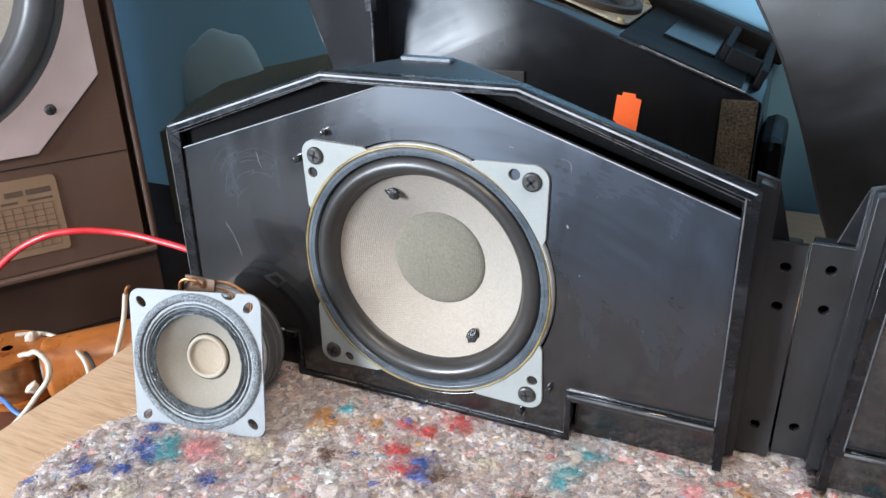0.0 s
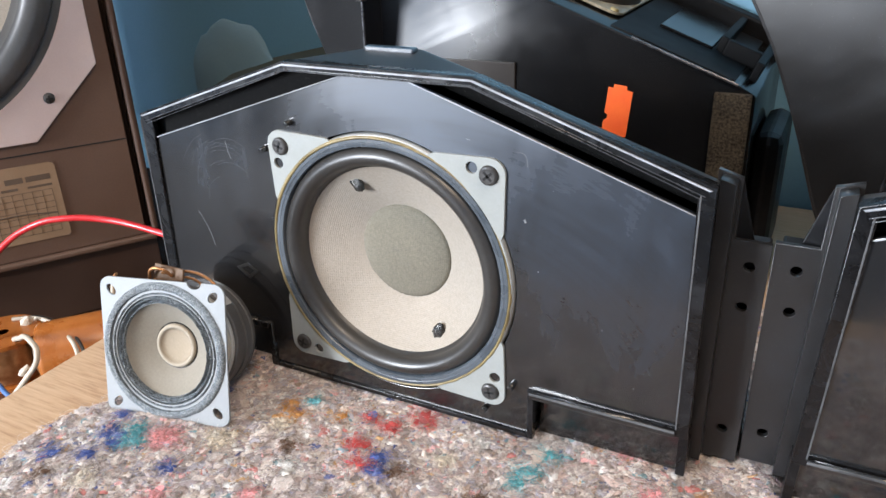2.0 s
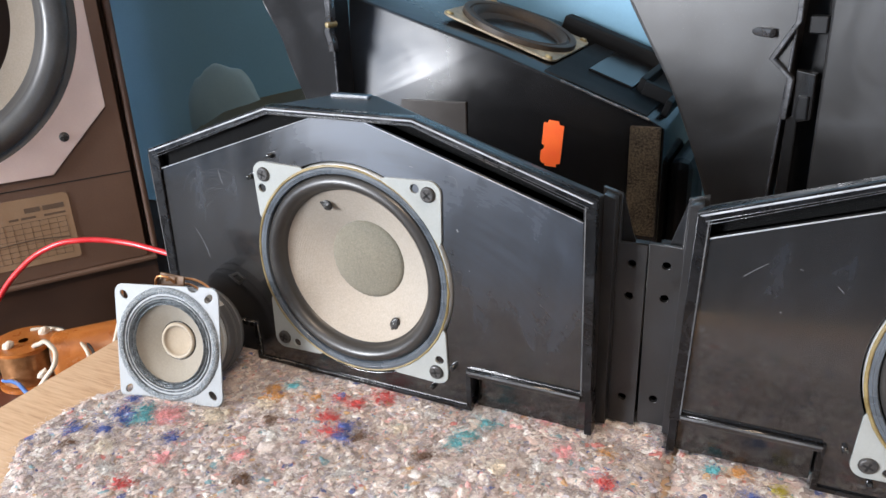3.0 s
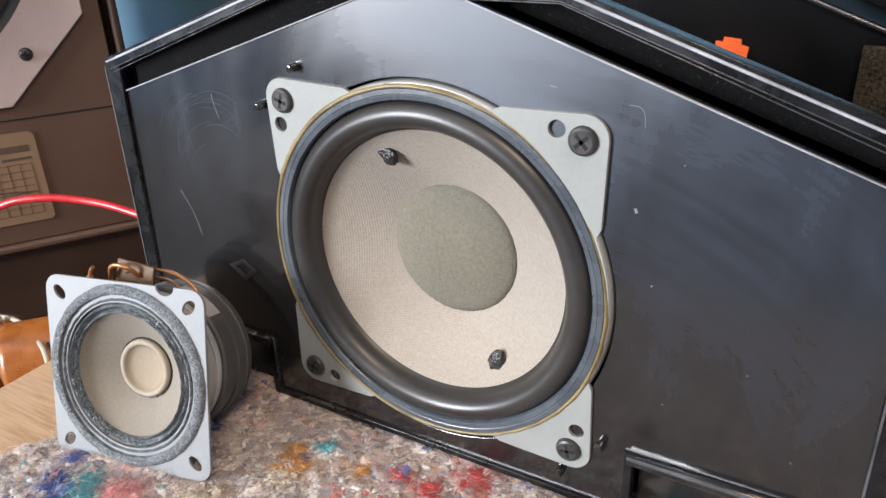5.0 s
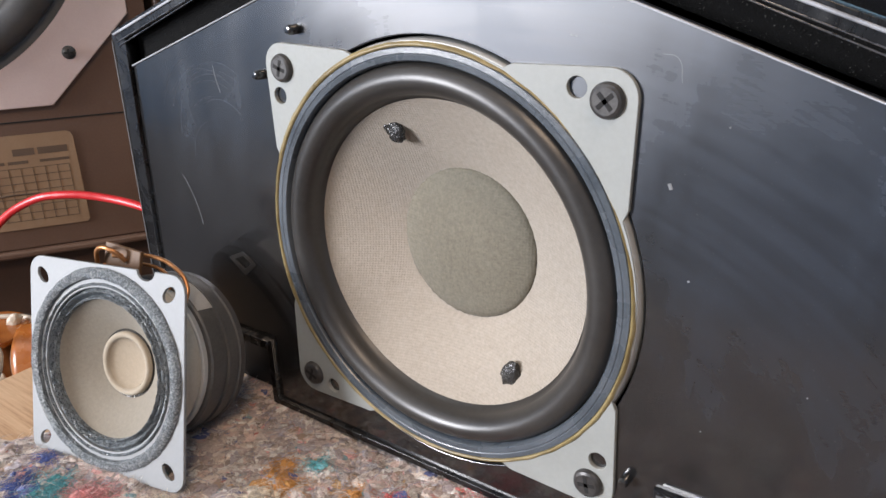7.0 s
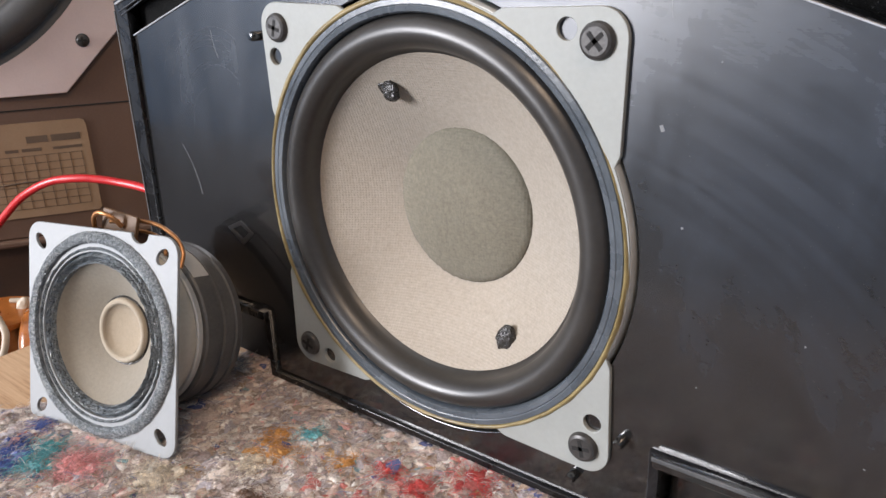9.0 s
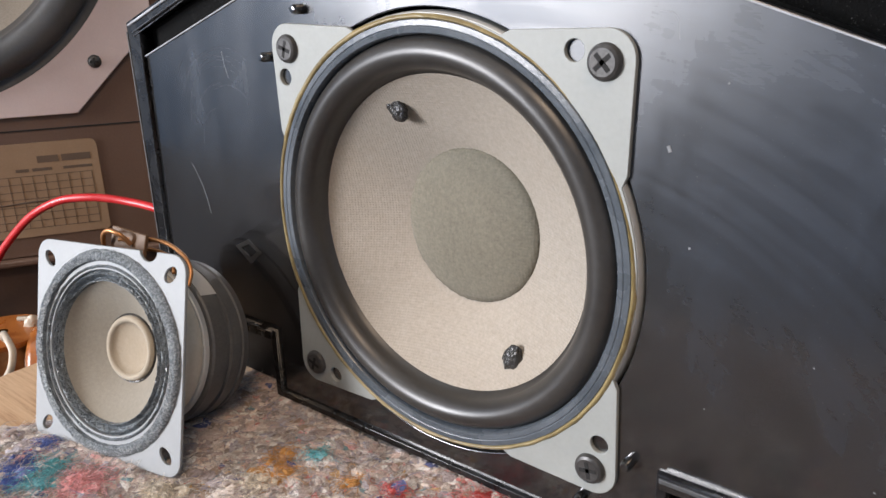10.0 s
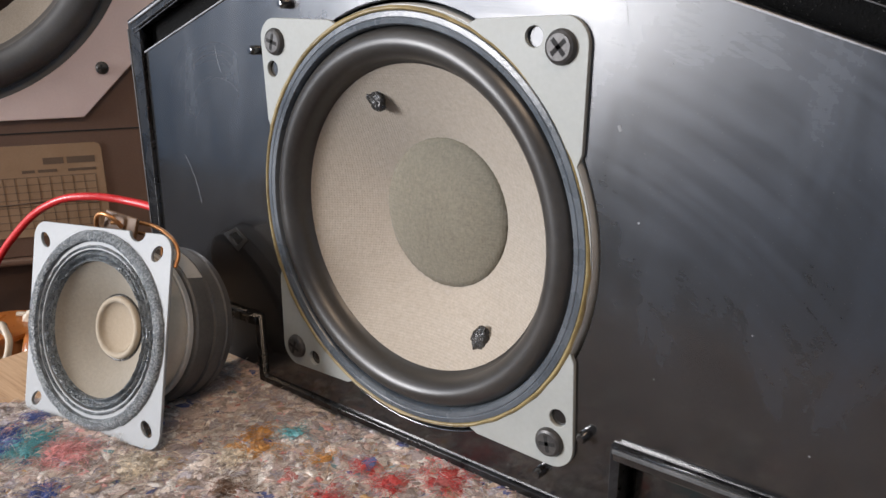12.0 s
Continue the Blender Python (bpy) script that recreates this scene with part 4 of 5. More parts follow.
def lean(x, y, z, turn, back):
    """Turn about a standing point and lean back."""
    return Matrix.Translation((x, y, z)) @ pose(0, 0, 0, -back, 0, turn) @ Matrix.Translation((-x, -y, -z))


RIGHT_LEAN, LEFT_LEAN = lean(0.165, 0.210, 0.08, -11, -2.0), lean(-0.15, 0.195, 0.08, -12, 0.3)


def shell_pair(name, y, edge, seam_x0, seam_x1, top, side, label):
    """A curved-edged back shell standing upright; edge runs from its top down to the bench."""
    c = thing(name, RIGHT_LEAN if side > 0 else LEFT_LEAN, label, "plastic shell", "curved black shells")
    part("curved_wall", prism(edge + [(seam_x0, -0.006), (seam_x1, top)], y, y + 0.020, 0.0012), GLOSSY_SHELL if side > 0 else SHELL, c)
    rim = [Vector((x, y + 0.0015, z)) for x, z in edge]
    part("edge_bead", tube(rim, 0.0011), GLOSSY_SHELL, c)
    part("seam_bead", tube([(seam_x1, y - 0.0003, top), (0.5 * (seam_x0 + seam_x1), y - 0.0003, 0.5 * top), (seam_x0, y - 0.0003, 0.0)], 0.0010), BLACK_EDGE, c)
    return c


right = shell_pair("curved_shell", 0.205, [(0.096, 0.262), (0.1150, 0.2230), (0.1310, 0.1950), (0.1400, 0.1800), (0.1500, 0.1620), (0.1610, 0.1370), (0.1715, 0.1110), (0.1800, 0.0870), (0.1860, 0.0700), (0.1960, 0.0450), (0.2080, -0.006)],
                   0.2170, 0.2320, 0.262, 1, "black plastic shell with a curved edge, standing upright behind")
left = shell_pair("curved_shell", 0.195, [(-0.232, 0.262), (-0.2150, 0.2210), (-0.2030, 0.2030), (-0.1950, 0.1910), (-0.1840, 0.1640), (-0.1700, 0.1370), (-0.155, 0.090), (-0.145, 0.040), (-0.140, -0.006)],
                  -0.1280, -0.1270, 0.262, -1, "black plastic shell with a curved edge, beside the lying cabinet")


def latch(parent, pts, y, w):
    cu = [(x, z) for x, z in pts] + [(x + w, z) for x, z in reversed(pts)]
    part("latch", plate([cu], y, y + 0.0060, 0.0006), BLACK_EDGE, parent, "stepped plastic latch")


latch(right, [(0.2290, 0.262), (0.2290, 0.2130), (0.2150, 0.1890), (0.2280, 0.1770), (0.2265, 0.1500)], 0.2000, 0.0035)
latch(left, [(-0.1290, 0.262), (-0.1290, 0.2080), (-0.1320, 0.1980), (-0.1290, 0.1900), (-0.1285, 0.1820)], 0.1890, 0.0060)
part("peg", mesh_of(lathe([(0, 0), (0.0028, 0.0002), (0.0030, 0.001), (0.0030, 0.018), (0, 0.018)], 24), 40), BLACK_EDGE, right, "", pose(0.2160, 0.200, 0.2050, 0, 0, 60))
part("peg", mesh_of(lathe([(0, -0.003), (0.0022, -0.002), (0.0026, 0), (0.0026, 0.008), (0, 0.008)], 20), 40), AMBER, left, "brassy screw", pose(-0.1250, 0.1880, 0.2040))


def right_box():
    c = thing("tall_cabinet", RIGHT_LEAN, "black plastic cabinet standing upright behind the second one", "speaker cabinet")
    part("body", box(0.2470, 0.420, 0.206, 0.300, -0.006, 0.262, 0.002), GLOSSY_SHELL, c)
    part("seam_strip", prism([(0.2240, 0.0), (0.2340, 0.0), (0.2360, 0.1480), (0.2440, 0.1500), (0.2440, 0.1800), (0.2320, 0.1820), (0.2320, 0.1520), (0.2290, 0.1500)], 0.2045, 0.212, 0.0008), BLACK, c)
    part("gap_wall", box(0.2230, 0.2472, 0.226, 0.236, -0.006, 0.262), SHELL, c)
    part("clip", box(0.2360, 0.2470, 0.2045, 0.212, 0.2050, 0.2160, 0.001), SHELL, c)
    part("clip", box(0.2350, 0.2420, 0.2025, 0.208, 0.1500, 0.1660, 0.001), SHELL, c)


right_box()


def dark_block():
    # block stands in for a dark olive shape low on the wall
    b = thing("equipment_bag", None, "dark olive block against the wall", "bag")
    bm = loft([(-0.462, 0.300, -0.076), (-0.225, 0.300, -0.076), (-0.225, 0.300, 0.060), (-0.300, 0.300, 0.080), (-0.430, 0.300, 0.040), (-0.462, 0.300, 0.030)],
              [(-0.475, 0.392, -0.076), (-0.225, 0.392, -0.076), (-0.225, 0.392, 0.108), (-0.300, 0.392, 0.106), (-0.430, 0.392, 0.076), (-0.475, 0.392, 0.052)])
    part("body", bm, OLIVE, b)


dark_block()


def cloth():
    # mound added in place of a soft patch of reflected light on the wall
    bm = bmesh.new()
    bmesh.ops.create_icosphere(bm, subdivisions=4, radius=1.0)
    for v in bm.verts:
        d = 1 + 0.10 * noise.noise(v.co * 1.7) + 0.03 * noise.noise(v.co * 6)
        v.co = Vector((-0.432 + 0.064 * v.co.x * d, 0.384 + 0.011 * v.co.y * d, 0.052 + 0.074 * v.co.z * d))
    ob = part("folded_cloth", mesh_of(bm, 80), LIGHT_PATCH)
    tagged(ob, "pale mound standing in for a soft light patch on the wall", "cloth")


LIGHT_PATCH = surface("grey_green_cloth", (0.150, 0.255, 0.315), (0.180, 0.290, 0.350), (0.85, 0.95), 0.0, 14, 400, 0.3, spec=0.2)
cloth()


# ---- the large brown loudspeaker ----
def big_speaker():
    ang = math.degrees(math.atan2(0.84, 0.54))
    m = Matrix.Translation((-0.3600, 0.0920, -0.0045)) @ pose(0, 0, 0, 0, 0, ang)
    c = thing("bookshelf_speaker", m, "large brown bookshelf loudspeaker with a pinkish metal woofer plate", "loudspeaker")
    # height and depth beyond view are set to keep window light off the wall
    L, R, T = -0.268, 0.0500, 0.560
    cu, cz = -0.109, 0.2345
    part("baffle", plate([[(L, -0.009), (R, -0.009), (R, T), (L, T)], circle(cu, cz, 0.1400, 96)], 0.0, 0.016, 0.0006), BROWN, c)
    for x0, x1 in ((R + 0.0050, R + 0.0110), (L - 0.0110, L - 0.0050)):
        part("side_trim", box(x0, x1, -0.0015, 0.020, -0.009, T, 0.0035, 4), BROWN_TRIM, c)
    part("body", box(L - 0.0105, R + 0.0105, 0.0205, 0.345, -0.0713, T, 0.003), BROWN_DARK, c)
    part("plinth", box(L - 0.0080, R + 0.0080, 0.0035, 0.0200, -0.0713, -0.0147, 0.001), PLINTH, c)
    part("ledge", box(L - 0.0080, R + 0.0080, -0.0040, 0.0190, -0.0145, -0.0095, 0.0015), BROWN, c)
    part("seam", box(L, R, -0.0005, 0.0006, 0.0770, 0.0778), DARK, c)
    h, k = 0.1480, 0.0545
    oct_ = [(cu + h, cz - h + k), (cu + h, cz + h - k), (cu + h - k, cz + h), (cu - h + k, cz + h), (cu - h, cz + h - k), (cu - h, cz - h + k), (cu - h + k, cz - h), (cu + h - k, cz - h)]
    part("woofer_plate", plate([oct_, circle(cu, cz, 0.1405, 120)], -0.0030, -0.0002, 0.0005), PINKISH, c, "pinkish aluminium octagonal plate")
    roll = [(0.1240 - 0.0110 * math.cos(math.pi * i / 12), -0.0010 - 0.0090 * math.sin(math.pi * i / 12)) for i in range(13)]
    part("surround", mesh_of(lathe([(0.108, 0.014), (0.1115, 0.006)] + roll + [(0.1375, -0.0012), (0.1405, -0.0030), (0.1412, 0.002)], 120), 60), GREY_RUBBER, c, "grey rubber roll surround", pose(cu, 0, cz))
    part("cone", mesh_of(lathe([(0.1110, 0.010), (0.085, 0.024), (0.040, 0.050), (0.038, 0.044), (0.020, 0.038), (0, 0.037)], 80), 40), CONE, c, "", pose(cu, 0, cz))
    for x, z in ((0.0, 0.1192), (-0.218, 0.1192), (0.0, 0.350), (-0.218, 0.350)):
        sc = part("screw", mesh_of(lathe([(0, -0.0022), (0.0025, -0.0020), (0.0042, -0.0006), (0.0043, 0.001), (0, 0.001)], 28), 50), SCREW, c, "", pose(x, -0.0032, z))
        part("cross_slot", box(-0.0026, 0.0026, -0.0026, -0.0012, -0.0006, 0.0006), DARK, sc)
        part("cross_slot", box(-0.0006, 0.0006, -0.0025, -0.0012, -0.0026, 0.0026), DARK, sc)
    # printed response chart
    x0, x1, z0, z1 = -0.1450, -0.0080, 0.0050, 0.0690
    lab = part("chart_label", plate([[(x0, z0), (x1 - 0.002, z0), (x1, z0 + 0.002), (x1, z1 - 0.004), (x1 - 0.0012, z1 - 0.0012), (x1 - 0.004, z1), (x0, z1)]], -0.0008, -0.0001, 0.0001), PAPER, c, "yellowed paper label with a printed chart")
    for i in range(18):
        x = x0 + 0.006 + i * (x1 - x0 - 0.012) / 17
        part("chart_line", box(x - 0.0002, x + 0.0002, -0.00098, -0.00075, z0 + 0.006, z0 + 0.042), INK, lab)
    for j in range(8):
        z = z0 + 0.006 + j * 0.036 / 7
        part("chart_line", box(x0 + 0.006, x1 - 0.006, -0.00096, -0.00074, z - 0.0002, z + 0.0002), INK, lab)
    part("chart_curve", tube([(x0 + 0.006, -0.0010, z0 + 0.012), (x0 + 0.03, -0.0010, z0 + 0.025), (x0 + 0.07, -0.0010, z0 + 0.0235), (x0 + 0.10, -0.0010, z0 + 0.0245), (x1 - 0.006, -0.0010, z0 + 0.0215)], 0.0005), INK, lab)
    for xa, xb, za, zb in ((-0.046, -0.033, 0.0555, 0.0600), (-0.031, -0.013, 0.0555, 0.0600), (-0.060, -0.052, 0.0500, 0.0520), (-0.050, -0.038, 0.0500, 0.0520), (-0.031, -0.013, 0.0500, 0.0518)):
        part("print_bar", box(xa, xb, -0.00098, -0.00075, za, zb), INK, lab)
    return c


big_speaker()


# ---- loose parts beside the bench ----
BLUE_WIRE = surface("blue_insulation", (0.03, 0.09, 0.24), (0.05, 0.13, 0.32), (0.35, 0.5))
def crossover():
    board = thing("crossover_board", pose(-0.318, -0.010, -0.0755, 0, 0, 20), "small circuit board with orange components and white wires", "circuit board")
    part("board", box(-0.050, 0.030, -0.060, 0.040, 0.0, 0.002, 0.0003), BOARD, board)
    part("coil_former", mesh_of(lathe([(0.004, 0), (0.026, 0), (0.026, 0.003), (0.019, 0.0035), (0.019, 0.034), (0.026, 0.0345), (0.026, 0.0375), (0.004, 0.0375)], 48), 35), ORANGE, board, "orange coil former", Matrix.Translation((-0.016, 0.006, 0.0025)) @ pose(0, 0, 0, 90))
    part("coil_winding", mesh_of(lathe([(0.0188, 0.004), (0.0225, 0.0045), (0.0225, 0.0335), (0.0188, 0.034)], 48), 35), COPPER, board, "", Matrix.Translation((-0.016, 0.006, 0.0025)) @ pose(0, 0, 0, 90))
    for x, y, z in ((-0.020, -0.008, 0.0425), (0.010, -0.014, 0.020), (-0.004, 0.018, 0.0425)):
        part("glue_dab", blob(x * 900, 0.0046), WHITE_WIRE, board, "whitish glue dab", pose(x, y, z, 0, 40, 20))
    a, b = Vector((-0.307, -0.005, -0.0515)), Vector((-0.240, 0.075, -0.0515))
    d = b - a
    cap = thing("film_capacitor", Matrix.Translation(a) @ d.to_track_quat("Y", "Z").to_matrix().to_4x4(), "fat orange film capacitor lying beside the bench", "capacitor")
    n = d.length
    part("sleeve", mesh_of(lathe([(0.0, 0.001), (0.018, 0.0), (0.0225, 0.002), (0.0240, 0.005), (0.0240, n - 0.005), (0.0225, n - 0.002), (0.018, n), (0, n - 0.001)], 48), 40), ORANGE, cap)
    part("end_cap", mesh_of(lathe([(0, -0.002), (0.014, -0.0016), (0.016, 0.0015)], 32), 40), CARDTAB, cap)
    for pts, r, lab in (([(-0.343, 0.004, -0.034), (-0.333, 0.012, -0.0345), (-0.311, 0.013, -0.0335), (-0.286, 0.006, -0.033), (-0.269, 0.000, -0.038), (-0.262, -0.005, -0.046), (-0.259, -0.010, -0.0735)], 0.0016, "white insulated wire curving over the capacitor"),
                        ([(-0.320, -0.012, -0.037), (-0.292, -0.024, -0.022), (-0.268, -0.031, -0.0135), (-0.262, -0.032, -0.020), (-0.272, -0.041, -0.042), (-0.279, -0.058, -0.056), (-0.290, -0.069, -0.066), (-0.310, -0.090, -0.0735)], 0.0019, "white insulated wire with a bare end"),
                        ([(-0.2405, 0.022, 0.012), (-0.2440, 0.018, -0.009), (-0.249, 0.010, -0.033), (-0.254, 0.002, -0.056), (-0.262, -0.010, -0.0735)], 0.0018, "white insulated wire standing up with a copper end"),
                        ([(-0.341, 0.008, -0.035), (-0.331, 0.016, -0.0352), (-0.309, 0.016, -0.0345), (-0.283, 0.009, -0.034), (-0.266, 0.003, -0.039), (-0.259, -0.002, -0.047), (-0.256, -0.007, -0.0735)], 0.0013, "thin black wire beside the white one"),
                        ([(-0.345, -0.030, -0.066), (-0.320, -0.034, -0.060), (-0.296, -0.040, -0.062), (-0.270, -0.036, -0.072)], 0.0018, "")):
        w = part("wire", tube(pts, r), WHITE_WIRE)
        if not lab or lab.startswith("thin black"):
            w.data.materials.clear()
            w.data.materials.append(RUBBER if lab else BLUE_WIRE)
        tagged(w, lab or "dark blue insulated wire on the board", "wire")
    tip = part("copper_strand", tube([(-0.2406, 0.022, 0.011), (-0.2390, 0.0222, 0.0155), (-0.2365, 0.0225, 0.0185)], 0.0012), COPPER)
    tagged(tip, "stripped copper end of a white wire", "wire end")
    red = part("red_wire", tube([(-0.398, 0.005, -0.030), (-0.362, 0.018, 0.012), (-0.325, 0.030, 0.037), (-0.303, 0.040, 0.042), (-0.275, 0.054, 0.040), (-0.240, 0.060, 0.036), (-0.205, 0.066, 0.028), (-0.184, 0.082, 0.012), (-0.172, 0.108, -0.003), (-0.158, 0.140, -0.0055)], 0.0024), RED)
    blue = part("blue_wire", tube([(-0.198, 0.070, 0.024), (-0.206, 0.062, 0.012), (-0.222, 0.055, -0.004), (-0.245, 0.060, -0.040), (-0.262, 0.062, -0.0735)], 0.0022), BLUE_WIRE)
    tagged(blue, "blue insulated wire hanging beside the cabinet", "wire")
    tagged(red, "red insulated wire looping behind the cabinet", "wire")


crossover()
for pts in ([(-0.255, 0.150, -0.074), (-0.262, 0.160, 0.010), (-0.250, 0.165, 0.060), (-0.235, 0.170, 0.030), (-0.232, 0.175, -0.070)], [(-0.290, 0.185, -0.074), (-0.272, 0.180, 0.020), (-0.246, 0.180, 0.085), (-0.226, 0.185, 0.020), (-0.224, 0.190, -0.004)]):
    tagged(part("cable", tube(pts, 0.0032), RUBBER), "black cable looped behind the cabinet", "cable", "black cables")


# ---- felt mats ----
rng = np.random.default_rng(7)


def inside_distance(px, py, loop):
    """Signed distance to a closed loop, positive inside."""
    a, b = np.array(loop), np.roll(np.array(loop), -1, 0)
    p = np.stack([px, py], -1)[..., None, :]
    ab = b - a
    t = np.clip(((p - a) * ab).sum(-1) / (ab ** 2).sum(-1), 0, 1)
    d = np.sqrt((((a + t[..., None] * ab) - p) ** 2).sum(-1)).min(-1)
    y, x = p[..., 1], p[..., 0]
    cross = ((a[:, 1] > y) != (b[:, 1] > y)) & (x < (b[:, 0] - a[:, 0]) * (y - a[:, 1]) / (b[:, 1] - a[:, 1] + 1e-12) + a[:, 0])
    return np.where(cross.sum(-1) % 2 == 1, d, -d)


MATS = ([(-0.098, 0.190), (-0.104, 0.050), (-0.112, 0.015), (-0.138, -0.040), (-0.152, -0.066), (-0.163, -0.090), (-0.166, -0.110), (-0.160, -0.135), (-0.148, -0.150), (-0.122, -0.170), (-0.080, -0.172), (0.0, -0.162), (0.1, -0.152), (0.206, -0.154), (0.2005, -0.030), (0.1955, 0.030), (0.190, 0.190)],
        [(0.1935, 0.190), (0.199, 0.030), (0.204, -0.030), (0.210, -0.154), (0.62, -0.156), (0.62, 0.190)])


def felt_height(x, y, d):
    lump = 0.0006 * np.sin(640 * x + 3 * np.sin(300 * y)) * np.sin(590 * y + 2 * np.sin(270 * x)) + 0.0012 * np.sin(61 * x + 2 * np.sin(37 * y)) * np.sin(53 * y + 1.3) + 0.0010 * np.sin(270 * x + 110 * y + 2 * np.sin(190 * y)) * np.sin(260 * y - 60 * x + 2 * np.sin(210 * x))
    return DESK_Z + 0.0003 + np.clip(d / 0.006, 0, 1) ** 0.6 * (0.0066 + lump - 0.0030 * np.clip((x - 0.198) / 0.01, 0, 1))


def felt_mat(loop, x_range, y_range, step, label):
    xs, ys = np.arange(*x_range, step), np.arange(*y_range, step)
    gx, gy = np.meshgrid(xs, ys, indexing="ij")
    gx, gy = gx + rng.normal(0, step * 0.2, gx.shape), gy + rng.normal(0, step * 0.2, gy.shape)
    d = inside_distance(gx, gy, loop) + rng.normal(0, 0.0008, gx.shape)
    z = felt_height(gx, gy, d) + np.where(d > 0.002, rng.normal(0, 0.00035, gx.shape), 0)
    idx = np.arange(gx.size).reshape(gx.shape)
    keep = (d[:-1, :-1] > -0.0015) & (d[1:, :-1] > -0.0015) & (d[:-1, 1:] > -0.0015) & (d[1:, 1:] > -0.0015)
    q = np.stack([idx[:-1, :-1], idx[1:, :-1], idx[1:, 1:], idx[:-1, 1:]], -1)[keep]
    me = bpy.data.meshes.new("felt")
    me.from_pydata(np.stack([gx, gy, z], -1).reshape(-1, 3).tolist(), [], q.tolist())
    me.shade_smooth()
    ob = part("felt_mat", me, FELT)
    return tagged(ob, label, "felt mat", "felt mats")


mat_a = felt_mat(MATS[0], (-0.172, 0.216), (-0.19, 0.192), 0.0022, "grey recycled felt mat with coloured shreds on the bench")
mat_b = felt_mat(MATS[1], (0.186, 0.624), (-0.19, 0.192), 0.0030, "second recycled felt mat butted against the first")


def shreds(n, loop, x_range, y_range, sizes, colour, lift=0.0, centre=None, spread=0.0):
    """Many small flattened tufts lying in the felt, each an island of its own."""
    verts, faces = [], []
    made = 0
    while made < n:
        x, y = rng.uniform(*x_range), rng.uniform(*y_range)
        if centre:
            x, y = centre[0] + rng.normal(0, spread), centre[1] + rng.normal(0, spread * 0.8)
        d = float(inside_distance(np.array([x]), np.array([y]), loop)[0])
        if d < -0.0012:
            continue
        made += 1
        length, width = rng.uniform(*sizes) * (1.7 if rng.random() < 0.08 else 1.0), 0
        width = length * rng.uniform(0.35, 0.8)
        a, tip = rng.uniform(0, 2 * math.pi), rng.normal(0, 0.13)
        z = float(felt_height(np.array([x]), np.array([y]), np.array([max(d, 0.0008)]))[0]) + lift
        k, base = 9, len(verts)
        ca, sa = math.cos(a), math.sin(a)
        for ring, h in ((1.0, -0.0003), (0.62, 0.00016)):
            for i in range(k):
                b = 2 * math.pi * i / k
                j = rng.uniform(0.5, 1.4)
                u, v = length * 0.5 * ring * j * math.cos(b), width * 0.5 * ring * j * math.sin(b)
                verts.append((x + u * ca - v * sa, y + u * sa + v * ca, z + h + u * tip + rng.normal(0, 0.00018)))
        verts.append((x, y, z + 0.00026 + rng.normal(0, 0.0001)))
        for i in range(k):
            j = (i + 1) % k
            faces.append((base + i, base + j, base + k + j, base + k + i))
            faces.append((base + k + i, base + k + j, base + 2 * k))
    me = bpy.data.meshes.new("shreds")
    me.from_pydata(verts, [], faces)
    me.shade_smooth()
    me.materials.append(colour)
    return me


def fibres(n, loop, x_range, y_range, radius, centre=None, spread=0.0):
    verts, faces = [], []
    made = 0
    while made < n:
        x, y = rng.uniform(*x_range), rng.uniform(*y_range)
        if centre:
            x, y = centre[0] + rng.normal(0, spread), centre[1] + rng.normal(0, spread)
        d = float(inside_distance(np.array([x]), np.array([y]), loop)[0])
        if d < -0.001:
            continue
        made += 1
        a, turn, base = rng.uniform(0, 6.28), rng.normal(0, 0.55), len(verts)
        z = float(felt_height(np.array([x]), np.array([y]), np.array([max(d, 0.001)]))[0])
        step, lift, steps = rng.uniform(0.0005, 0.0018), abs(rng.normal(0.0, 0.0009)) + 0.0002, 6
        for i in range(steps + 1):
            hz = z + 0.0003 + lift * math.sin(math.pi * i / steps)
            nx, ny = -math.sin(a) * radius, math.cos(a) * radius
            verts += [(x + nx, y + ny, hz), (x - nx, y - ny, hz), (x, y, hz + radius * 1.6)]
            x, y, a = x + step * math.cos(a), y + step * math.sin(a), a + turn
            if i:
                p, q = base + 3 * (i - 1), base + 3 * i
                faces += [(p, q, q + 2, p + 2), (p + 1, p + 2, q + 2, q + 1), (p, p + 1, q + 1, q)]
    me = bpy.data.meshes.new("fibres")
    me.from_pydata(verts, [], faces)
    me.shade_smooth()
    return me


def mat_stuff(name, me, material, parent):
    if not me.materials:
        me.materials.append(material)
    ob = new(name, me)
    ob.parent = parent
    ob["kind"] = "stuff"
    return ob


FIBRE = felt_tuft("loose_fibres", [(0.0, (0.40, 0.36, 0.33)), (0.30, (0.74, 0.71, 0.68)), (0.6, (0.56, 0.47, 0.42)), (0.78, (0.24, 0.21, 0.22)), (0.90, (0.66, 0.38, 0.36)), (0.95, (0.16, 0.22, 0.42))])
near, side = ((-0.17, 0.205), (-0.185, 0.060)), ((0.195, 0.36), (-0.10, 0.040))
mat_stuff("felt_shred", shreds(14000, MATS[0], *near, (0.0020, 0.0080), TUFT), TUFT, mat_a)
mat_stuff("fibre", fibres(17000, MATS[0], *near, 0.00006), FIBRE, mat_a)
mat_stuff("felt_shred", shreds(1900, MATS[1], *side, (0.0022, 0.0068), TUFT), TUFT, mat_b)
mat_stuff("fibre", fibres(2600, MATS[1], *side, 0.00008), FIBRE, mat_b)


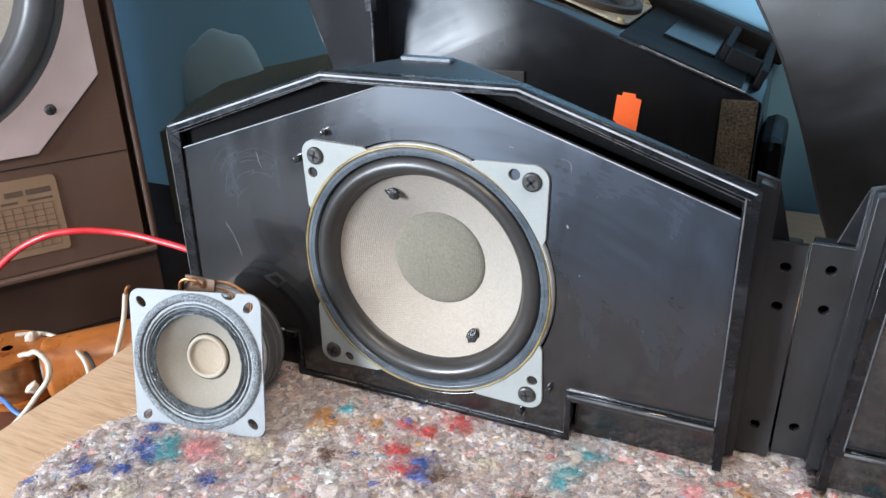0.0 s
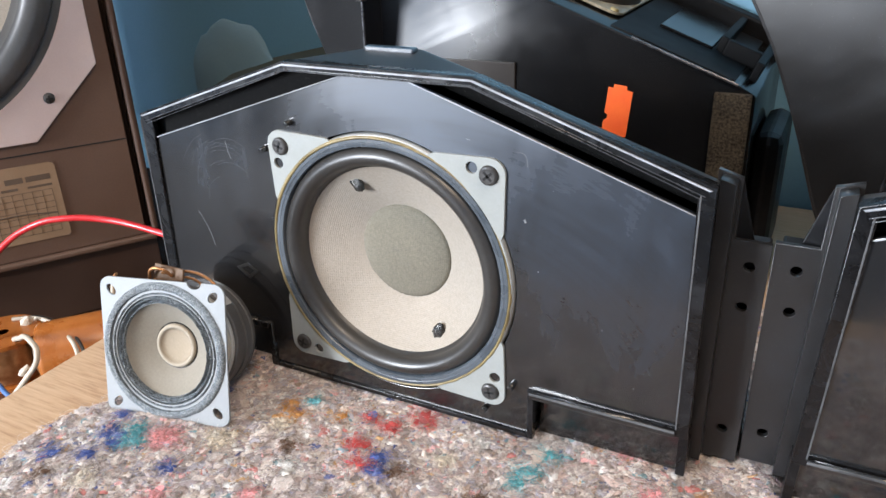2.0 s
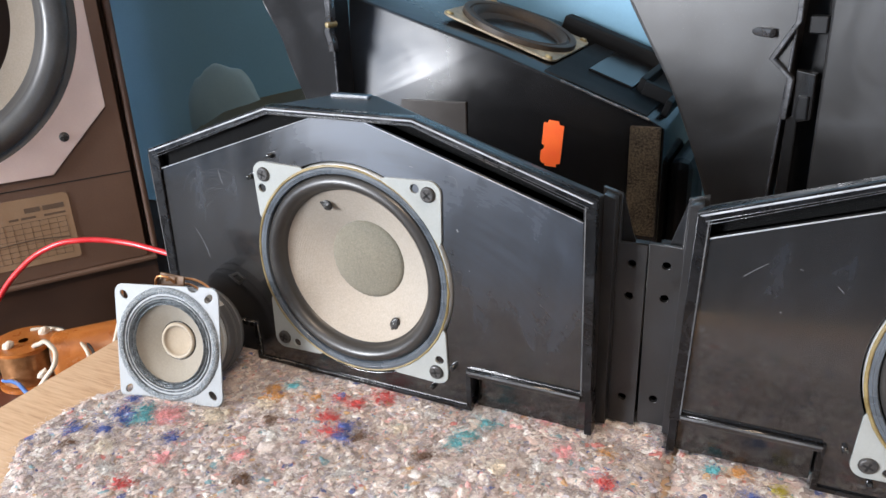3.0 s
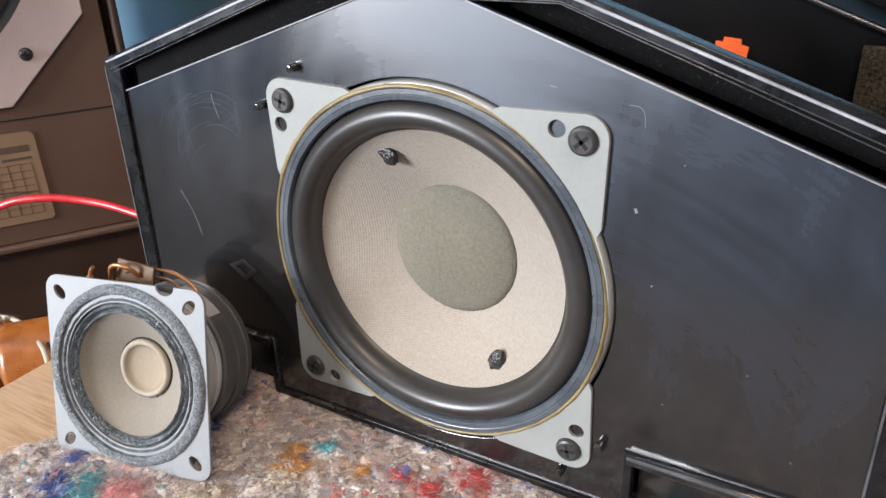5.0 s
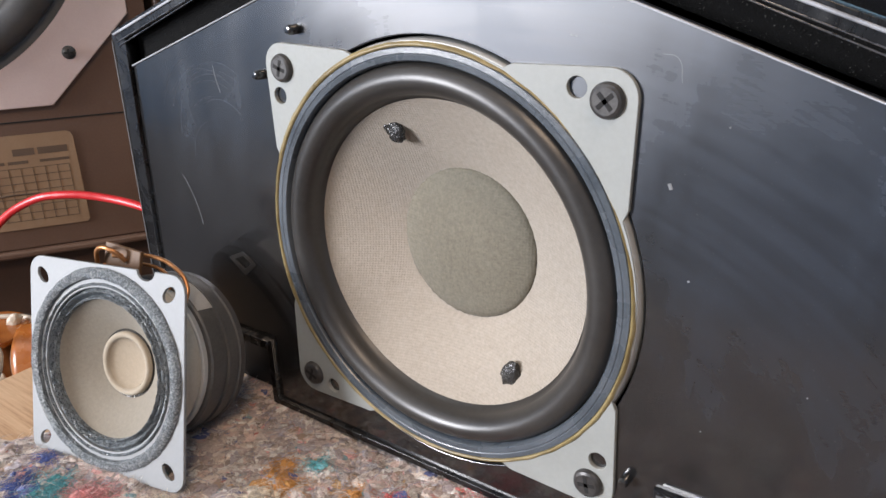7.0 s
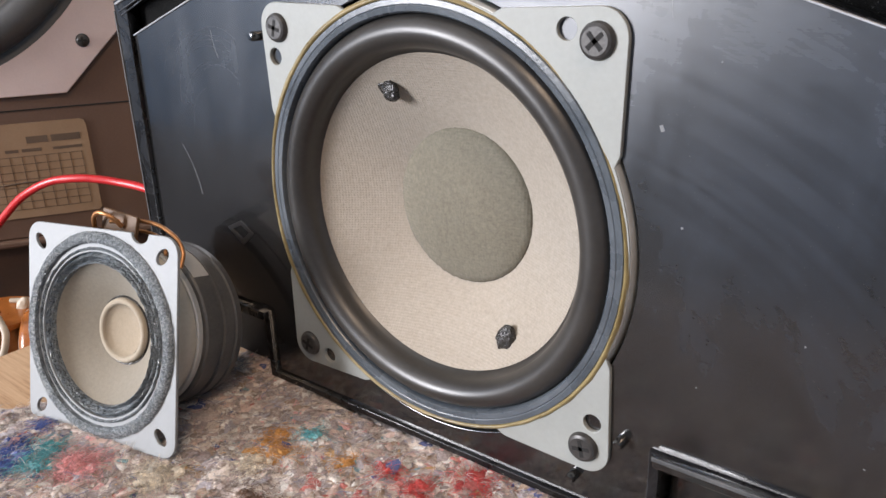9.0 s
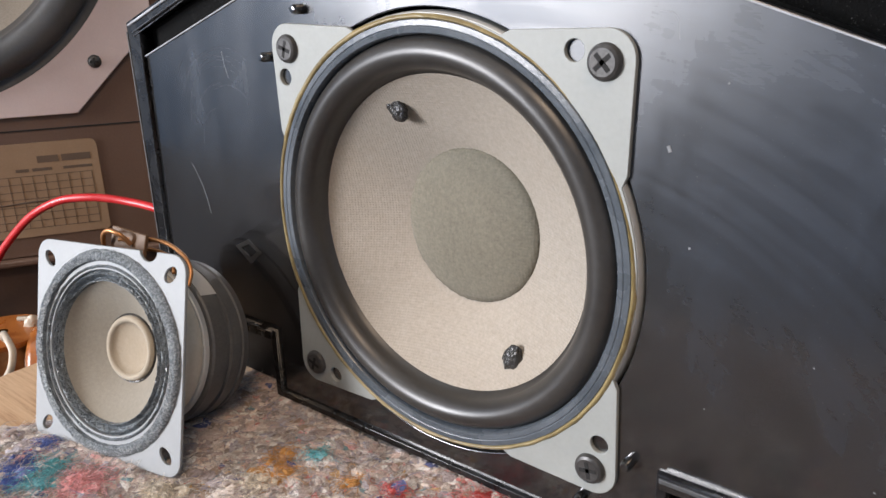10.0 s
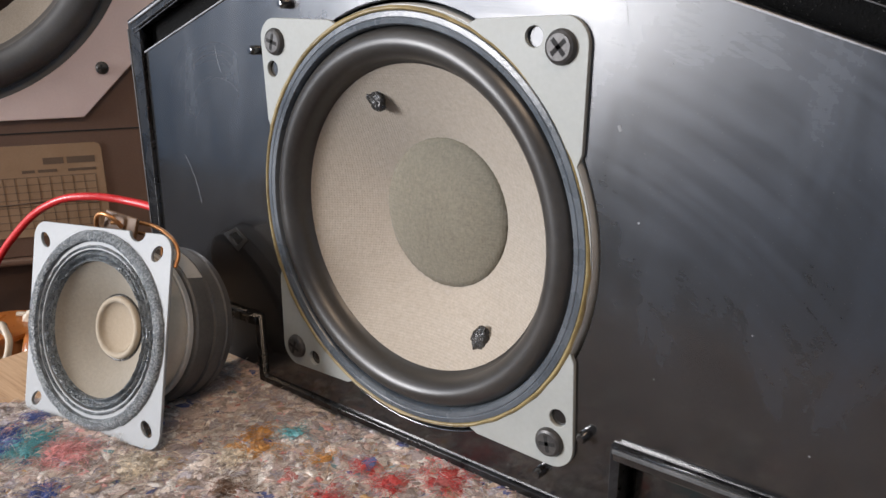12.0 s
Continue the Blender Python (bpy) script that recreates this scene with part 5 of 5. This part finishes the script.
def colour_clump(name, rgb, spots):
    mtl = felt_tuft(name + "_wool", [(0.0, rgb), (0.30, tuple(c * 0.70 for c in rgb)), (0.55, tuple(0.75 * c + 0.10 for c in rgb)), (0.80, tuple(min(1, c * 1.25 + 0.03) for c in rgb))])
    for (x, y, spread, n) in spots:
        loop = MATS[0] if x < 0.198 else MATS[1]
        mat_stuff(name + "_tuft", shreds(int(n * 2.4), loop, (x, x), (y, y), (0.0022, 0.0058), mtl, 0.0006, (x, y), spread * 0.75), mtl, mat_a if x < 0.198 else mat_b)
        mat_stuff(name + "_fibre", fibres(n * 14, loop, (x, x), (y, y), 0.00006, (x, y), spread * 1.05), mtl, mat_a if x < 0.198 else mat_b)


colour_clump("pink", (0.92, 0.40, 0.40), [(-0.0935, -0.0795, 0.0038, 34), (0.126, 0.011, 0.003, 12), (0.145, -0.016, 0.0022, 8), (-0.066, -0.112, 0.003, 8), (-0.026, -0.093, 0.002, 8)])
colour_clump("teal", (0.13, 0.47, 0.52), [(-0.1070, -0.0870, 0.0032, 22), (-0.1120, -0.0800, 0.002, 8), (0.0930, -0.006, 0.003, 12), (0.0870, -0.022, 0.0028, 12), (0.0840, -0.032, 0.002, 8), (0.222, 0.005, 0.002, 6), (-0.040, -0.020, 0.002, 5)])
colour_clump("blue", (0.10, 0.155, 0.43), [(-0.1220, -0.0880, 0.0028, 14), (-0.1150, -0.0930, 0.0020, 8), (-0.0750, -0.0960, 0.0024, 9), (0.0170, -0.0460, 0.0020, 8), (0.0200, -0.0545, 0.0020, 10), (-0.138, -0.113, 0.0022, 7), (-0.119, -0.107, 0.0018, 6), (0.245, -0.010, 0.002, 6), (-0.128, -0.074, 0.0016, 6)])
colour_clump("red", (0.70, 0.115, 0.110), [(0.0240, -0.0075, 0.0034, 22), (0.0100, -0.0225, 0.0020, 8), (0.0020, -0.0420, 0.0026, 12), (0.0095, -0.0520, 0.0024, 10), (-0.0700, -0.1380, 0.0024, 12), (0.1730, -0.0320, 0.0020, 9), (-0.004, -0.020, 0.002, 6)])
colour_clump("orange", (0.66, 0.32, 0.11), [(-0.0440, -0.0340, 0.0035, 12), (-0.0500, -0.0280, 0.002, 6), (0.236, 0.008, 0.002, 7), (-0.020, -0.024, 0.002, 5), (0.166, -0.008, 0.002, 5)])
colour_clump("cream", (0.78, 0.68, 0.55), [(-0.0670, -0.0660, 0.0045, 26), (-0.0460, -0.0430, 0.0035, 14), (0.0480, -0.0330, 0.003, 10), (-0.105, -0.120, 0.003, 10), (0.115, -0.045, 0.003, 10)])
colour_clump("grey", (0.52, 0.47, 0.44), [(0.0850, 0.0030, 0.0030, 14), (0.0920, 0.0045, 0.0030, 10), (0.104, 0.004, 0.003, 8), (-0.060, 0.004, 0.004, 10), (0.150, 0.016, 0.004, 10)])
colour_clump("white", (0.78, 0.76, 0.73), [(0.0380, -0.0800, 0.0030, 10), (0.0950, -0.0650, 0.0030, 9), (-0.0200, -0.0700, 0.0028, 8), (0.0570, -0.0130, 0.0024, 8), (-0.0880, -0.1340, 0.0028, 8), (0.1350, -0.0330, 0.0026, 8)])
colour_clump("brown", (0.20, 0.12, 0.085), [(-0.0300, -0.0560, 0.0030, 9), (0.0300, -0.0500, 0.0024, 8), (-0.0100, -0.1100, 0.0030, 9), (0.0720, -0.0500, 0.0028, 8), (-0.1290, -0.1250, 0.0024, 7)])
colour_clump("yellow", (0.52, 0.44, 0.06), [(0.2560, 0.0020, 0.0022, 7)])
